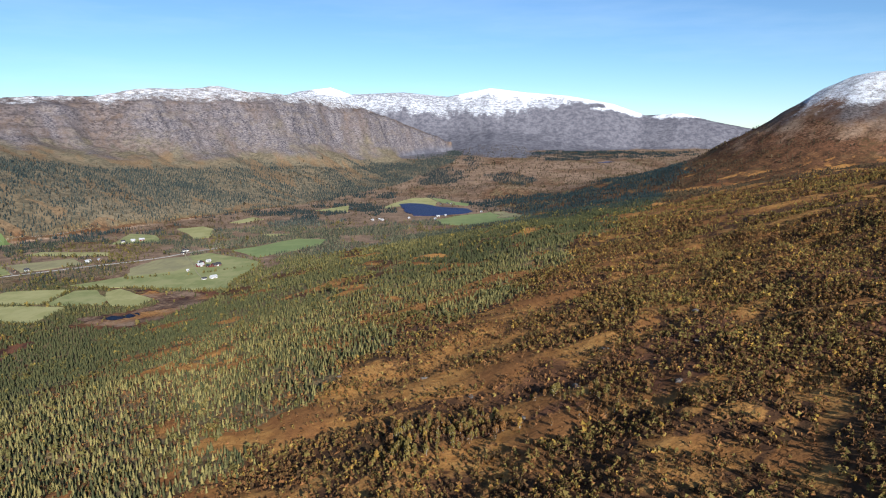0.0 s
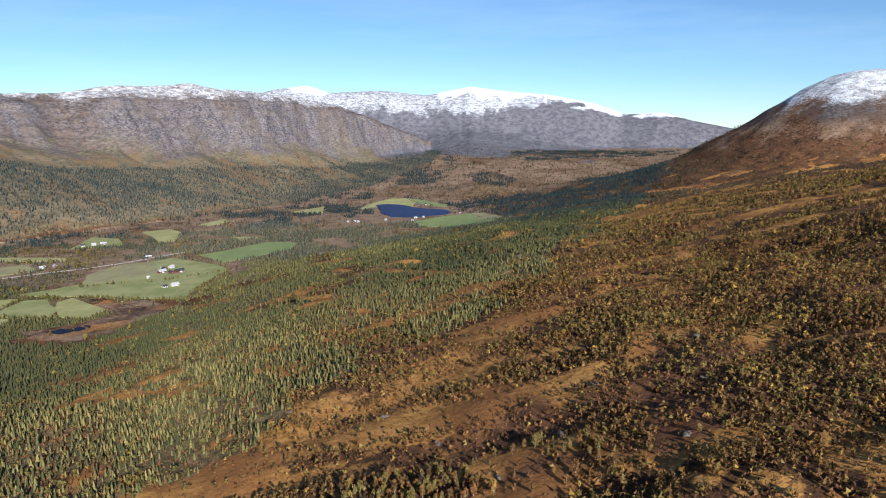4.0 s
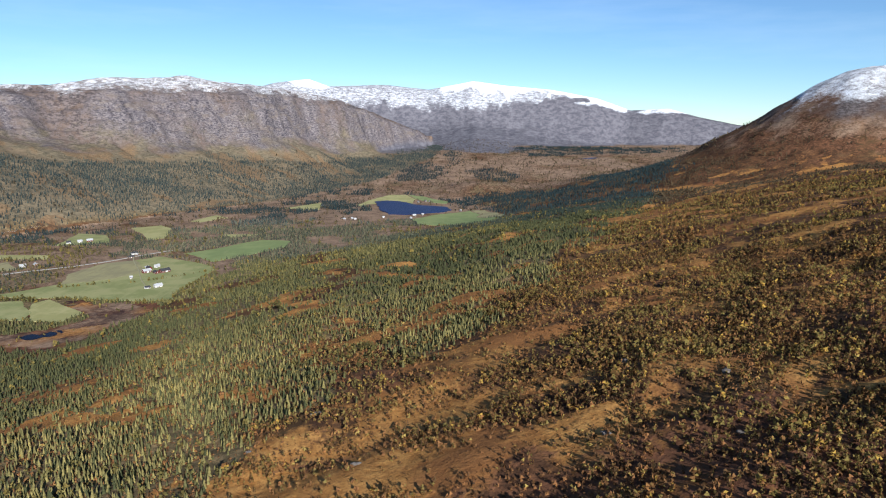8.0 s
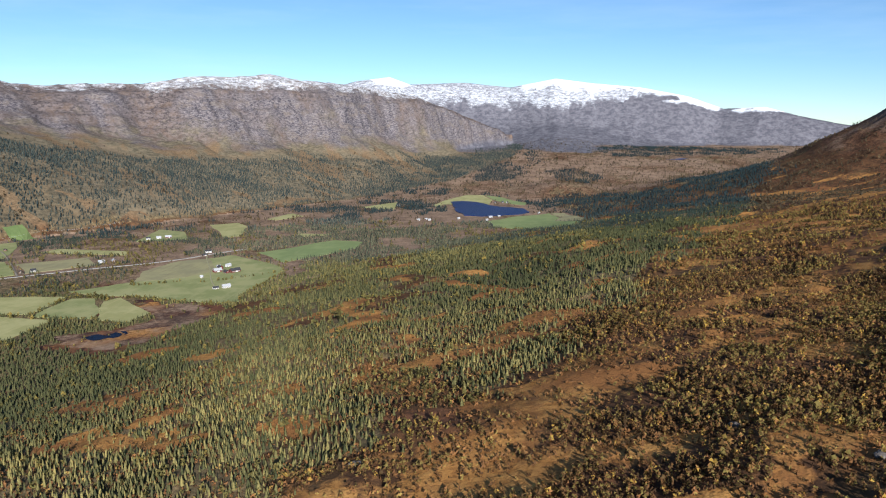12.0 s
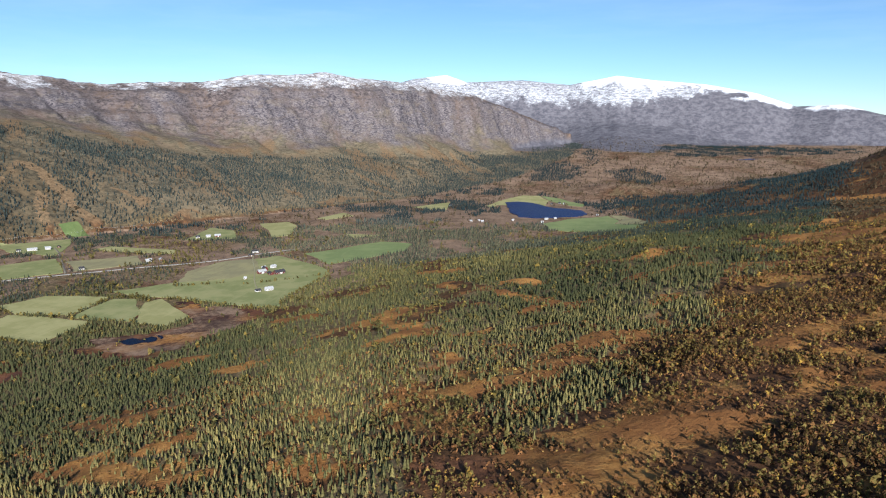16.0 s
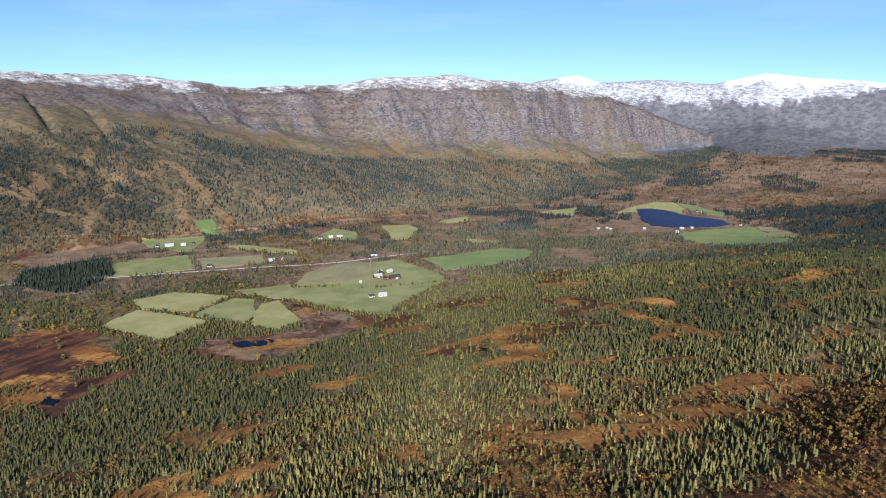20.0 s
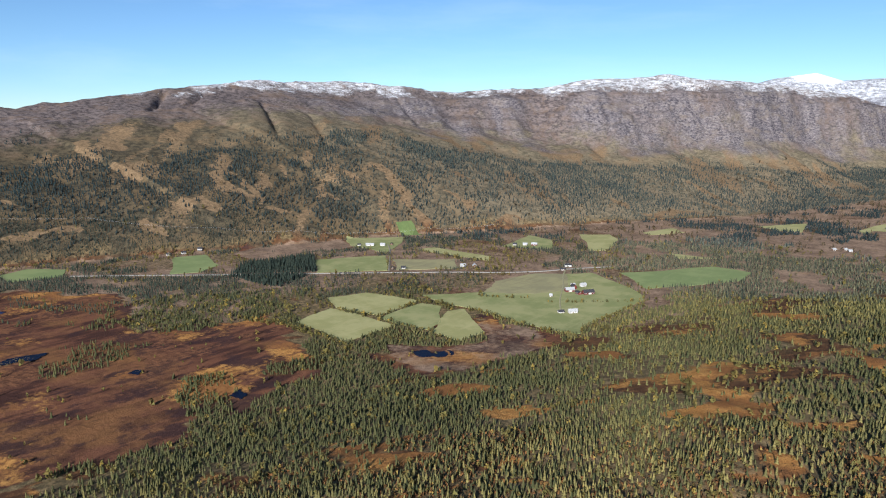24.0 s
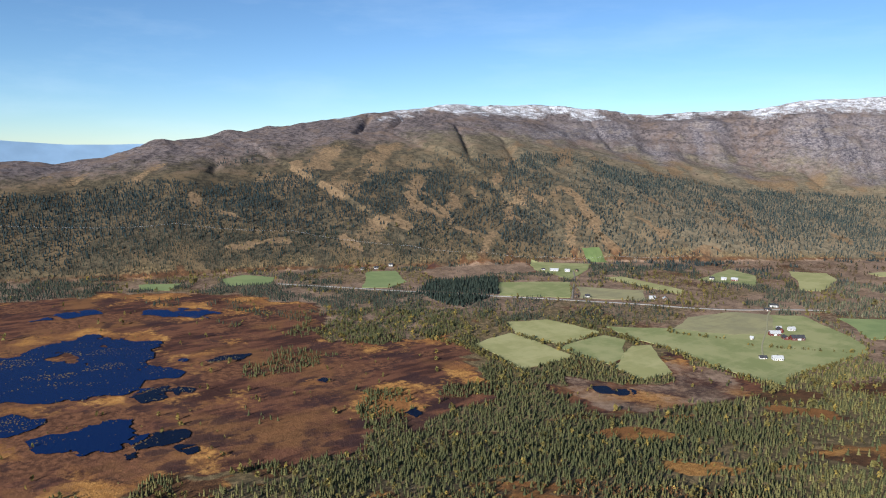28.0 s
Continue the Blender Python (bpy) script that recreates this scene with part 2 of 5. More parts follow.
# ---- fields, water, roads of the plan ----
FIELDS = {
    "hay_meadow": [(-649, 883), (-664, 956), (-540, 950), (-542, 866)],
    "upper_meadow": [(-711, 993), (-688, 1050), (-596, 1062), (-588, 970), (-660, 962)],
    "middle_meadow": [(-577, 962), (-584, 1053), (-552, 1058), (-503, 995), (-494, 960)],
    "round_meadow": [(-530, 1043), (-520, 1066), (-503, 1052), (-470, 1022), (-437, 996), (-440, 947), (-488, 956), (-500, 985)],
    "farm_field": [(-615, 1090), (-553, 1159), (-490, 1200), (-466, 1242), (-520, 1345), (-485, 1386), (-430, 1350), (-361, 1294), (-344, 1262), (-353, 1085), (-338, 1051), (-397, 1054), (-514, 1076), (-560, 1068)],
    "ploughed_field": [(-578, 1232), (-557, 1323), (-512, 1348), (-484, 1298), (-459, 1246), (-486, 1199), (-552, 1160)],
    "road_field": [(-940, 1172), (-865, 1285), (-770, 1186), (-853, 1100)],
    "stubble_field": [(-829, 1264), (-738, 1339), (-684, 1275), (-762, 1198)],
    "long_field": [(-448, 1414), (-337, 1568), (-271, 1555), (-265, 1486), (-368, 1331)],
    "upper_green": [(-1032, 1501), (-1013, 1535), (-974, 1525), (-996, 1490)],
    "farmyard_green": [(-1070, 1381), (-983, 1475), (-939, 1417), (-884, 1308), (-1001, 1324)],
    "narrow_field": [(-860, 1377), (-848, 1413), (-700, 1401), (-681, 1365), (-812, 1369)],
    "house_field": [(-744, 1509), (-777, 1670), (-700, 1639), (-649, 1546), (-690, 1530)],
    "square_field": [(-692, 1752), (-637, 1795), (-590, 1735), (-556, 1600), (-585, 1580)],
    "oval_field": [(-1248, 760), (-1266, 808), (-1211, 848), (-1157, 820), (-1183, 747)],
    "edge_field": [(-1276, 621), (-1248, 687), (-1198, 654), (-1237, 613)],
    "hill_field": [(-1166, 1025), (-1143, 1077), (-1036, 1034), (-1011, 981), (-1036, 939)],
    "far_field": [(-588, 1866), (-556, 1981), (-511, 1928), (-560, 1846)],
    "wedge_field": [(-445, 1650), (-354, 1649), (-413, 1605)],
    "croft_field": [(-402, 2142), (-312, 2274), (-295, 2105), (-341, 2097)],
    "shore_field": [(-196, 2215), (-176, 2158), (-150, 2310), (-108, 2338), (-62, 2318), (-26, 2240), (-16, 2366), (-50, 2462), (-104, 2466), (-146, 2390)],
    "house_strip": [(-12, 2360), (44, 2268), (83, 2243), (92, 2300), (45, 2352), (9, 2420), (-26, 2448), (-44, 2462)],
    "lake_field": [(-21, 1886), (-2, 1798), (63, 1760), (120, 1690), (172, 1640), (200, 1780), (150, 1900), (166, 1949), (146, 2057), (89, 2007), (33, 1962)],
    "sand_field": [(152, 1896), (172, 1953), (150, 2060), (185, 2040), (212, 1950), (222, 1860), (206, 1790)],
}
LAKE = [(-148, 2300), (-134, 2225), (-116, 2080), (-86, 1990), (-36, 1978), (10, 2000), (56, 2027), (91, 2072), (78, 2155), (44, 2178), (6, 2192), (-28, 2233), (-65, 2305), (-110, 2330)]
FAR_LAKE = [(735, 3312), (790, 3342), (838, 3348), (815, 3314)]
# upper edge of the spruce wood on the near slope
WOOD_EDGE = [(-200, 200, 0), (-140, 300, 0), (-118, 337, 0), (-82, 389, 0), (-45, 450, 0), (-5, 503, 0), (25, 580, 0), (50, 640, 0), (90, 690, 0), (129, 720, 0), (160, 800, 0), (216, 900, 0), (300, 1100, 0), (389, 1303, 0), (520, 1650, 0), (677, 2001, 0)]
LAGOONS = {
    "great_pool": [(-900, 360), (-927, 427), (-955, 460), (-965, 488), (-932, 499), (-886, 552), (-868, 549), (-860, 527), (-810, 547), (-788, 572), (-775, 544), (-739, 561), (-742, 529), (-723, 492), (-719, 470), (-707, 448), (-739, 409), (-757, 365), (-830, 330)],
    "north_pool": [(-1087, 441), (-1119, 474), (-1118, 527), (-1083, 527), (-1074, 476)],
    "bent_pool": [(-1050, 564), (-1075, 589), (-1051, 632), (-995, 656), (-974, 635), (-1007, 604)],
    "side_pool": [(-697, 487), (-715, 503), (-713, 528), (-686, 550), (-673, 542), (-674, 512), (-673, 491)],
    "near_pool": [(-637, 393), (-648, 417), (-646, 452), (-652, 493), (-634, 491), (-625, 471), (-602, 463), (-593, 447), (-591, 430), (-613, 404)],
    "left_pool": [(-715, 360), (-700, 400), (-676, 413), (-663, 401), (-655, 360), (-690, 335)],
    "low_pool": [(-588, 463), (-597, 483), (-588, 507), (-570, 505), (-571, 486), (-572, 466)],
    "round_pool": [(-555, 496), (-549, 508), (-536, 507), (-536, 497)],
    "dot_pool": [(-565, 453), (-564, 462), (-553, 463), (-554, 454)],
    "tarn": [(-640, 656), (-646, 669), (-633, 675), (-625, 662)],
    "strip_pool": [(-770, 586), (-780, 603), (-769, 633), (-752, 620)],
    "mire_pool": [(-460, 886), (-450, 899), (-436, 891), (-443, 881)],
    "dark_pool": [(-437, 902), (-429, 913), (-418, 906), (-425, 896)],
    "left_mire": [(-510, 686), (-514, 700), (-497, 700), (-494, 688)],
    "bog_pond": [(-407, 875), (-402, 891), (-384, 883), (-366, 868), (-358, 842), (-372, 848), (-384, 858), (-394, 866)],
}
ROAD = [(-1150, 830, 0), (-885, 1061, 0), (-765, 1169, 0), (-663, 1255, 0), (-610, 1290, 0), (-550, 1352, 0), (-525, 1405, 0), (-480, 1455, 0)]
LANE = [(-762, 1182, 0), (-830, 1258, 0), (-900, 1337, 0), (-945, 1380, 0)]
FARM_LANE = [(-408, 1135, 0), (-430, 1170, 0), (-452, 1215, 0), (-472, 1262, 0), (-520, 1350, 0), (-535, 1392, 0)]
BOG = [(-1400, 330), (-1233, 411), (-1228, 571), (-1122, 726), (-962, 815), (-777, 742), (-700, 880), (-590, 845), (-535, 760), (-545, 667), (-476, 655), (-495, 513), (-490, 433), (-560, 200), (-1200, 100)]
POND_BOG = [(-497, 1046), (-393, 1048), (-342, 992), (-320, 880), (-400, 840), (-469, 858), (-500, 890), (-450, 930), (-425, 979)]
HEATH = [(-1122, 1117), (-1131, 1210), (-1076, 1370), (-988, 1319), (-991, 1201), (-1023, 1102)]
PLANTATION = [(-946, 992), (-1012, 1068), (-975, 1202), (-863, 1112), (-816, 995), (-846, 984)]
COPSE = [(-786, 734), (-896, 783), (-894, 858), (-862, 962), (-797, 1025), (-713, 997), (-676, 944), (-713, 886), (-706, 801), (-749, 743)]
RIVER_WOOD = [(-745, 1004), (-817, 1066), (-756, 1159), (-635, 1262), (-593, 1231), (-571, 1172), (-621, 1092), (-725, 1058)]
# dense dark spruce on the foot of the peak, and the woods past the lake
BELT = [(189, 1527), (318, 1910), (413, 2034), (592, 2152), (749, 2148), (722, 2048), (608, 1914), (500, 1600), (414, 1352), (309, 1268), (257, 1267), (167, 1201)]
KNOLL = [(177, 2850), (272, 3086), (415, 2925), (410, 2804), (304, 2705)]
LAKE_WOOD = [(116, 2153), (184, 2459), (326, 2401), (383, 2209), (328, 2063), (228, 1862), (215, 1960), (190, 2060)]
FAR_WOOD = [(423, 3597), (580, 3929), (919, 3861), (1389, 3746), (1345, 3558), (842, 3400), (523, 3370)]
SPIT = [(-600, 690), (-560, 720), (-500, 690), (-471, 663), (-494, 632), (-570, 660)]
HEDGES = [
    [(-720, 985, 0), (-590, 966, 0), (-494, 957, 0), (-440, 944, 0)],
    [(-715, 850, 0), (-655, 868, 0), (-542, 858, 0), (-505, 840, 0)],
    [(-505, 985, 0), (-507, 1050, 0), (-560, 1064, 0), (-700, 1062, 0)],
    [(-338, 1040, 0), (-400, 1046, 0), (-514, 1070, 0)],
    [(-480, 1400, 0), (-400, 1335, 0), (-345, 1270, 0), (-340, 1060, 0)],
    [(-588, 968, 0), (-592, 1060, 0)],
    [(-700, 1350, 0), (-860, 1365, 0), (-900, 1420, 0)],
]
FIELD_HEDGES = [[(-542, 1136, 0), (-480, 1168, 0)], [(-448, 1170, 0), (-432, 1174, 0), (-387, 1215, 0), (-343, 1255, 0)]]
# open grassy glades on the wooded slope: centre, half length, half width, turn
GLADES = [(16, 671, 46, 12, -3), (-28, 631, 24, 8, -40), (-33, 667, 20, 5, -66), (-106, 808, 36, 14, 46), (-53, 802, 23, 8, 35), (18, 863, 24, 9, 1), (12, 794, 19, 8, -19), (-9, 755, 11, 6, 16), (58, 720, 32, 12, 16), (-332, 799, 31, 18, 16), (-242, 750, 20, 12, 45), (-165, 638, 13, 6, 7), (-268, 952, 34, 13, 169), (-203, 572, 15, 10, 53), (-145, 1199, 38, 18, -10), (-17, 1028, 32, 8, -29)]
SLOPE_GLADES = [(-15, 371, 54, 14, -12), (-90, 354, 42, 13, 32), (-51, 331, 54, 8, -10), (37, 421, 21, 8, 9), (67, 367, 31, 6, 15), (44, 303, 24, 6, 0), (-5, 640, 30, 12, 7), (32, 492, 36, 8, -41), (171, 367, 32, 5, 53), (201, 344, 26, 5, -32), (107, 237, 20, 4, -42), (89, 219, 17, 4, -50), (-205, 532, 57, 9, -14), (-9, 934, 80, 8, -59), (72, 526, 45, 10, -9), (168, 652, 35, 10, 36), (186, 608, 20, 12, -64), (-247, 640, 26, 9, 30)]
# bare runs on the wooded mountain side: centre, half length, half width, turn
SCARS = [(-1147, 1619, 40, 15, -32), (-1078, 1588, 48, 13, -17), (-1012, 1568, 34, 13, -16), (-1068, 1813, 37, 10, -10), (-993, 1686, 42, 9, -9), (-957, 1699, 26, 8, -25), (-952, 1924, 29, 7, -2), (-1314, 1348, 49, 9, -32), (-1342, 1252, 44, 14, -21), (-1285, 1296, 49, 10, -17), (-1271, 1173, 29, 11, 19), (-1220, 1547, 27, 11, -9), (-1207, 1450, 37, 9, -21), (-746, 2109, 29, 8, -22), (-605, 2446, 99, 10, -31), (-549, 2341, 45, 9, -23), (-622, 2178, 98, 10, 58), (-1194, 1297, 27, 10, 46), (-1315, 1126, 26, 8, 9)]
HIGH_SCARS = [(-591, 2568, 66, 8, -36), (-499, 2711, 63, 11, -48), (-478, 3050, 110, 13, -41), (-393, 3008, 88, 13, -59), (-1322, 2125, 69, 13, -10), (-1404, 2175, 57, 12, -20), (-1375, 1534, 36, 10, -30), (-1145, 2440, 90, 13, 12), (-1206, 1641, 33, 10, -18), (-1339, 1433, 32, 7, -28), (-873, 1735, 31, 6, 49)]
LOW_SCARS = [(-1568, 805, 30, 13, -3), (-1653, 1178, 36, 22, 19), (-1704, 1121, 33, 14, 138), (-1508, 1120, 42, 15, 8), (-1307, 1136, 21, 11, 22), (-1272, 1048, 27, 10, -2), (-1397, 1290, 36, 12, 0), (-1305, 1265, 34, 10, 8), (-1265, 1169, 21, 9, 20), (-1349, 882, 46, 6, 77), (-1347, 833, 23, 6, 84), (-1335, 719, 14, 7, 42), (-1440, 1330, 45, 11, -26), (-1476, 856, 27, 7, 38)]
# the small open bog between the copses
HOLLOW = [(-746, 828), (-654, 887), (-530, 767), (-480, 779), (-484, 667), (-553, 663), (-641, 737)]
NEAR_WOOD = [(-545, 690), (-585, 760), (-550, 835), (-470, 850), (-400, 835), (-300, 840), (-230, 700), (-380, 590), (-470, 560), (-480, 640)]


# ---- materials ----
def material(name, rough=0.9):
    m = bpy.data.materials.new(name)
    m.use_nodes = True
    b = m.node_tree.nodes["Principled BSDF"]
    b.inputs["Roughness"].default_value = rough
    b.inputs["Specular IOR Level"].default_value = 0.04
    return m, m.node_tree, b


def node(nt, kind, **values):
    n = nt.nodes.new(kind)
    for k, v in values.items():
        n.inputs[k.replace("_", " ")].default_value = v
    return n


def math_node(nt, op, a, b=0.0, c=None, clamp=False):
    n = nt.nodes.new("ShaderNodeMath")
    n.operation, n.use_clamp = op, clamp
    for i, v in enumerate((a, b) if c is None else (a, b, c)):
        if hasattr(v, "is_linked"):
            nt.links.new(v, n.inputs[i])
        else:
            n.inputs[i].default_value = v
    return n.outputs[0]


def step_node(nt, value, low, high):
    n = nt.nodes.new("ShaderNodeMapRange")
    n.interpolation_type = "SMOOTHSTEP"
    nt.links.new(value, n.inputs[0])
    n.inputs[1].default_value, n.inputs[2].default_value = low, high
    return n.outputs[0]


def mix(nt, fac, a, b):
    n = nt.nodes.new("ShaderNodeMix")
    n.data_type = "RGBA"
    for sock, v in ((n.inputs[0], fac), (n.inputs[6], a), (n.inputs[7], b)):
        if hasattr(v, "is_linked"):
            nt.links.new(v, sock)
        else:
            sock.default_value = v if isinstance(v, float) else (*v, 1)
    return n.outputs[2]


def tex(nt, size, detail=5.0, rough=0.6, stretch=(1, 1, 1), turn=0.0):
    pos = nt.nodes.new("ShaderNodeNewGeometry").outputs["Position"]
    mp = nt.nodes.new("ShaderNodeMapping")
    mp.inputs["Scale"].default_value = [s / size for s in stretch]
    mp.inputs["Rotation"].default_value = (0, 0, radians(turn))
    nt.links.new(pos, mp.inputs[0])
    n = node(nt, "ShaderNodeTexNoise", Scale=1.0, Detail=detail, Roughness=rough)
    nt.links.new(mp.outputs[0], n.inputs[0])
    return n.outputs[0]


def attr(nt, name):
    n = nt.nodes.new("ShaderNodeAttribute")
    n.attribute_name = name
    return n


def bump(nt, b, value, strength, dist):
    n = node(nt, "ShaderNodeBump", Strength=strength, Distance=dist)
    nt.links.new(value, n.inputs["Height"])
    nt.links.new(n.outputs[0], b.inputs["Normal"])


def ground_material():
    m, nt, b = material("heath_and_rock", 0.95)
    cover, wear = attr(nt, "cover"), attr(nt, "wear")
    sc = nt.nodes.new("ShaderNodeSeparateColor")
    nt.links.new(cover.outputs[0], sc.inputs[0])
    sw = nt.nodes.new("ShaderNodeSeparateColor")
    nt.links.new(wear.outputs[0], sw.inputs[0])
    rock, snow, rust = sc.outputs
    dark, wood, bog = sw.outputs
    st = nt.nodes.new("ShaderNodeSeparateColor")
    nt.links.new(attr(nt, "strata").outputs[0], st.inputs[0])
    haze_lift, far, _ = st.outputs
    moor = attr(nt, "strata").outputs["Alpha"]
    big, mid, fine, tiny = tex(nt, 120, 4), tex(nt, 28, 6, 0.65), tex(nt, 7, 5, 0.7), tex(nt, 1.6, 3, 0.7)
    heath = mix(nt, step_node(nt, mid, 0.35, 0.65), (0.046, 0.025, 0.016), (0.135, 0.066, 0.032))
    heath = mix(nt, math_node(nt, "MULTIPLY", step_node(nt, fine, 0.48, 0.62), 0.55), heath, (0.200, 0.096, 0.040))
    heath = mix(nt, math_node(nt, "MULTIPLY", step_node(nt, big, 0.52, 0.66), 0.6), heath, (0.125, 0.088, 0.040))
    orange = mix(nt, step_node(nt, fine, 0.3, 0.7), (0.275, 0.124, 0.036), (0.46, 0.235, 0.072))
    orange = mix(nt, math_node(nt, "MULTIPLY", step_node(nt, mid, 0.5, 0.7), 0.5), orange, (0.40, 0.225, 0.074))
    orange = mix(nt, math_node(nt, "MULTIPLY", step_node(nt, tex(nt, 60, 5, 0.6), 0.44, 0.58), 0.8), orange, (0.200, 0.085, 0.033))
    speck = step_node(nt, tex(nt, 0.9, 4, 0.75), 0.3, 0.7)
    heath = mix(nt, math_node(nt, "MULTIPLY", speck, 0.6), heath, (0.075, 0.040, 0.022))
    orange = mix(nt, math_node(nt, "MULTIPLY", step_node(nt, tiny, 0.50, 0.66), 0.55), orange, (0.15, 0.070, 0.030))
    edge = math_node(nt, "ADD", math_node(nt, "MULTIPLY", mid, 0.5), math_node(nt, "MULTIPLY", fine, 0.5))

    def over(weight, soft=0.12, grain=None):
        return step_node(nt, math_node(nt, "SUBTRACT", math_node(nt, "ADD", weight, grain or edge), 1.0), -soft, soft)

    peat = mix(nt, step_node(nt, fine, 0.35, 0.65), (0.075, 0.036, 0.022), (0.175, 0.080, 0.042))
    streak = tex(nt, 16, 6, 0.6, (1, 0.25, 1), 25)
    bogcol = mix(nt, step_node(nt, streak, 0.40, 0.60), (0.050, 0.024, 0.019), (0.140, 0.062, 0.036))
    bogcol = mix(nt, math_node(nt, "MULTIPLY", step_node(nt, big, 0.5, 0.62), 0.7), bogcol, (0.190, 0.092, 0.038))
    bogcol = mix(nt, math_node(nt, "MULTIPLY", step_node(nt, tex(nt, 38, 6, 0.65, (1, 0.6, 1), 20), 0.50, 0.58), 0.75), bogcol, (0.036, 0.021, 0.022))
    col = mix(nt, over(bog), heath, bogcol)
    col = mix(nt, over(rust), col, orange)
    col = mix(nt, over(dark), col, peat)
    col = mix(nt, over(wood), col, mix(nt, step_node(nt, fine, 0.4, 0.7), (0.085, 0.066, 0.036), (0.220, 0.155, 0.080)))
    # moor brown, paled to stand in for haze over the far valley
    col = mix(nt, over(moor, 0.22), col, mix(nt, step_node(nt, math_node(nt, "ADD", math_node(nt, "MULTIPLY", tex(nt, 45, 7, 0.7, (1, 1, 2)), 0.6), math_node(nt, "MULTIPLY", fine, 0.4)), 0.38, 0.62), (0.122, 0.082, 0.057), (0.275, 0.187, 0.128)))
    col = mix(nt, math_node(nt, "MULTIPLY", step_node(nt, tex(nt, 13, 9, 0.78, (1, 1, 1.5)), 0.54, 0.64), math_node(nt, "MULTIPLY", moor, 0.8, clamp=True)), col, (0.070, 0.052, 0.044))
    col = mix(nt, math_node(nt, "MULTIPLY", step_node(nt, tex(nt, 38, 8, 0.7, (1, 1, 0.6)), 0.55, 0.64), math_node(nt, "MULTIPLY", moor, 0.6, clamp=True)), col, (0.245, 0.150, 0.082))
    ledge = tex(nt, 11, 10, 0.78, (1, 1, 2.2))
    crag = mix(nt, step_node(nt, ledge, 0.38, 0.62), (0.050, 0.042, 0.042), (0.150, 0.130, 0.128))
    crag = mix(nt, math_node(nt, "MULTIPLY", step_node(nt, tex(nt, 140, 8, 0.7), 0.44, 0.60), 0.7), crag, (0.105, 0.072, 0.052))
    crag = mix(nt, math_node(nt, "MULTIPLY", step_node(nt, tex(nt, 26, 8, 0.75, (1, 1, 4)), 0.54, 0.64), 0.55), crag, (0.05, 0.040, 0.040))
    col = mix(nt, over(rock, 0.25), col, crag)
    # the long mountain: grass and scrub below, moor above, bare runs, the scarp
    fl = attr(nt, "flank")
    sf = nt.nodes.new("ShaderNodeSeparateColor")
    nt.links.new(fl.outputs[0], sf.inputs[0])
    there, bare, share = sf.outputs
    face = fl.outputs["Alpha"]
    broad, rubble = tex(nt, 70, 8, 0.68), tex(nt, 15, 9, 0.75, (1, 1, 1.6))
    low = mix(nt, step_node(nt, rubble, 0.40, 0.60), (0.037, 0.032, 0.023), (0.090, 0.072, 0.046))
    low = mix(nt, math_node(nt, "MULTIPLY", step_node(nt, broad, 0.48, 0.60), 0.65), low, (0.142, 0.098, 0.054))
    # paler copy of the low flank, haze brightening put into its colour
    pale = mix(nt, step_node(nt, rubble, 0.38, 0.62), (0.082, 0.070, 0.048), (0.180, 0.146, 0.096))
    pale = mix(nt, math_node(nt, "MULTIPLY", step_node(nt, broad, 0.48, 0.60), 0.5), pale, (0.200, 0.146, 0.090))
    low = mix(nt, haze_lift, low, pale)
    high = mix(nt, step_node(nt, rubble, 0.41, 0.59), (0.050, 0.041, 0.042), (0.142, 0.114, 0.108))
    high = mix(nt, math_node(nt, "MULTIPLY", step_node(nt, broad, 0.49, 0.62), 0.6), high, (0.138, 0.096, 0.070))
    high = mix(nt, math_node(nt, "MULTIPLY", step_node(nt, tex(nt, 9, 6, 0.8, (1, 1, 3)), 0.55, 0.66), 0.7), high, (0.200, 0.182, 0.182))
    flank = mix(nt, step_node(nt, math_node(nt, "ADD", share, math_node(nt, "MULTIPLY", math_node(nt, "SUBTRACT", broad, 0.5), 0.7)), 0.58, 0.80), low, high)
    flank = mix(nt, over(bare), flank, mix(nt, step_node(nt, fine, 0.35, 0.65), (0.115, 0.078, 0.046), (0.195, 0.132, 0.076)))
    place = nt.nodes.new("ShaderNodeSeparateXYZ")
    nt.links.new(nt.nodes.new("ShaderNodeNewGeometry").outputs["Position"], place.inputs[0])
    along = math_node(nt, "ADD", math_node(nt, "MULTIPLY", place.outputs[0], 0.74), math_node(nt, "MULTIPLY", place.outputs[1], 0.67))
    run = nt.nodes.new("ShaderNodeCombineXYZ")
    nt.links.new(math_node(nt, "MULTIPLY", along, 1 / 22), run.inputs[0])
    nt.links.new(math_node(nt, "MULTIPLY", place.outputs[2], 1 / 70), run.inputs[1])
    cleft = node(nt, "ShaderNodeTexNoise", Scale=1.0, Detail=9.0, Roughness=0.72)
    nt.links.new(run.outputs[0], cleft.inputs[0])
    # rock mottling plus crevice shadow put into the wall's dark tone
    fissure_shade = math_node(nt, "ADD", math_node(nt, "MULTIPLY", cleft.outputs[0], 0.25), math_node(nt, "MULTIPLY", ledge, 0.75))
    wall = mix(nt, step_node(nt, fissure_shade, 0.43, 0.57), (0.050, 0.045, 0.056), (0.205, 0.178, 0.178))
    wall = mix(nt, math_node(nt, "MULTIPLY", step_node(nt, tex(nt, 34, 8, 0.75, (1, 1, 4)), 0.53, 0.62), 0.6), wall, (0.066, 0.061, 0.074))
    wall = mix(nt, math_node(nt, "MULTIPLY", step_node(nt, tex(nt, 48, 8, 0.7, (1, 1, 1.6)), 0.50, 0.62), 0.6), wall, (0.160, 0.128, 0.104))
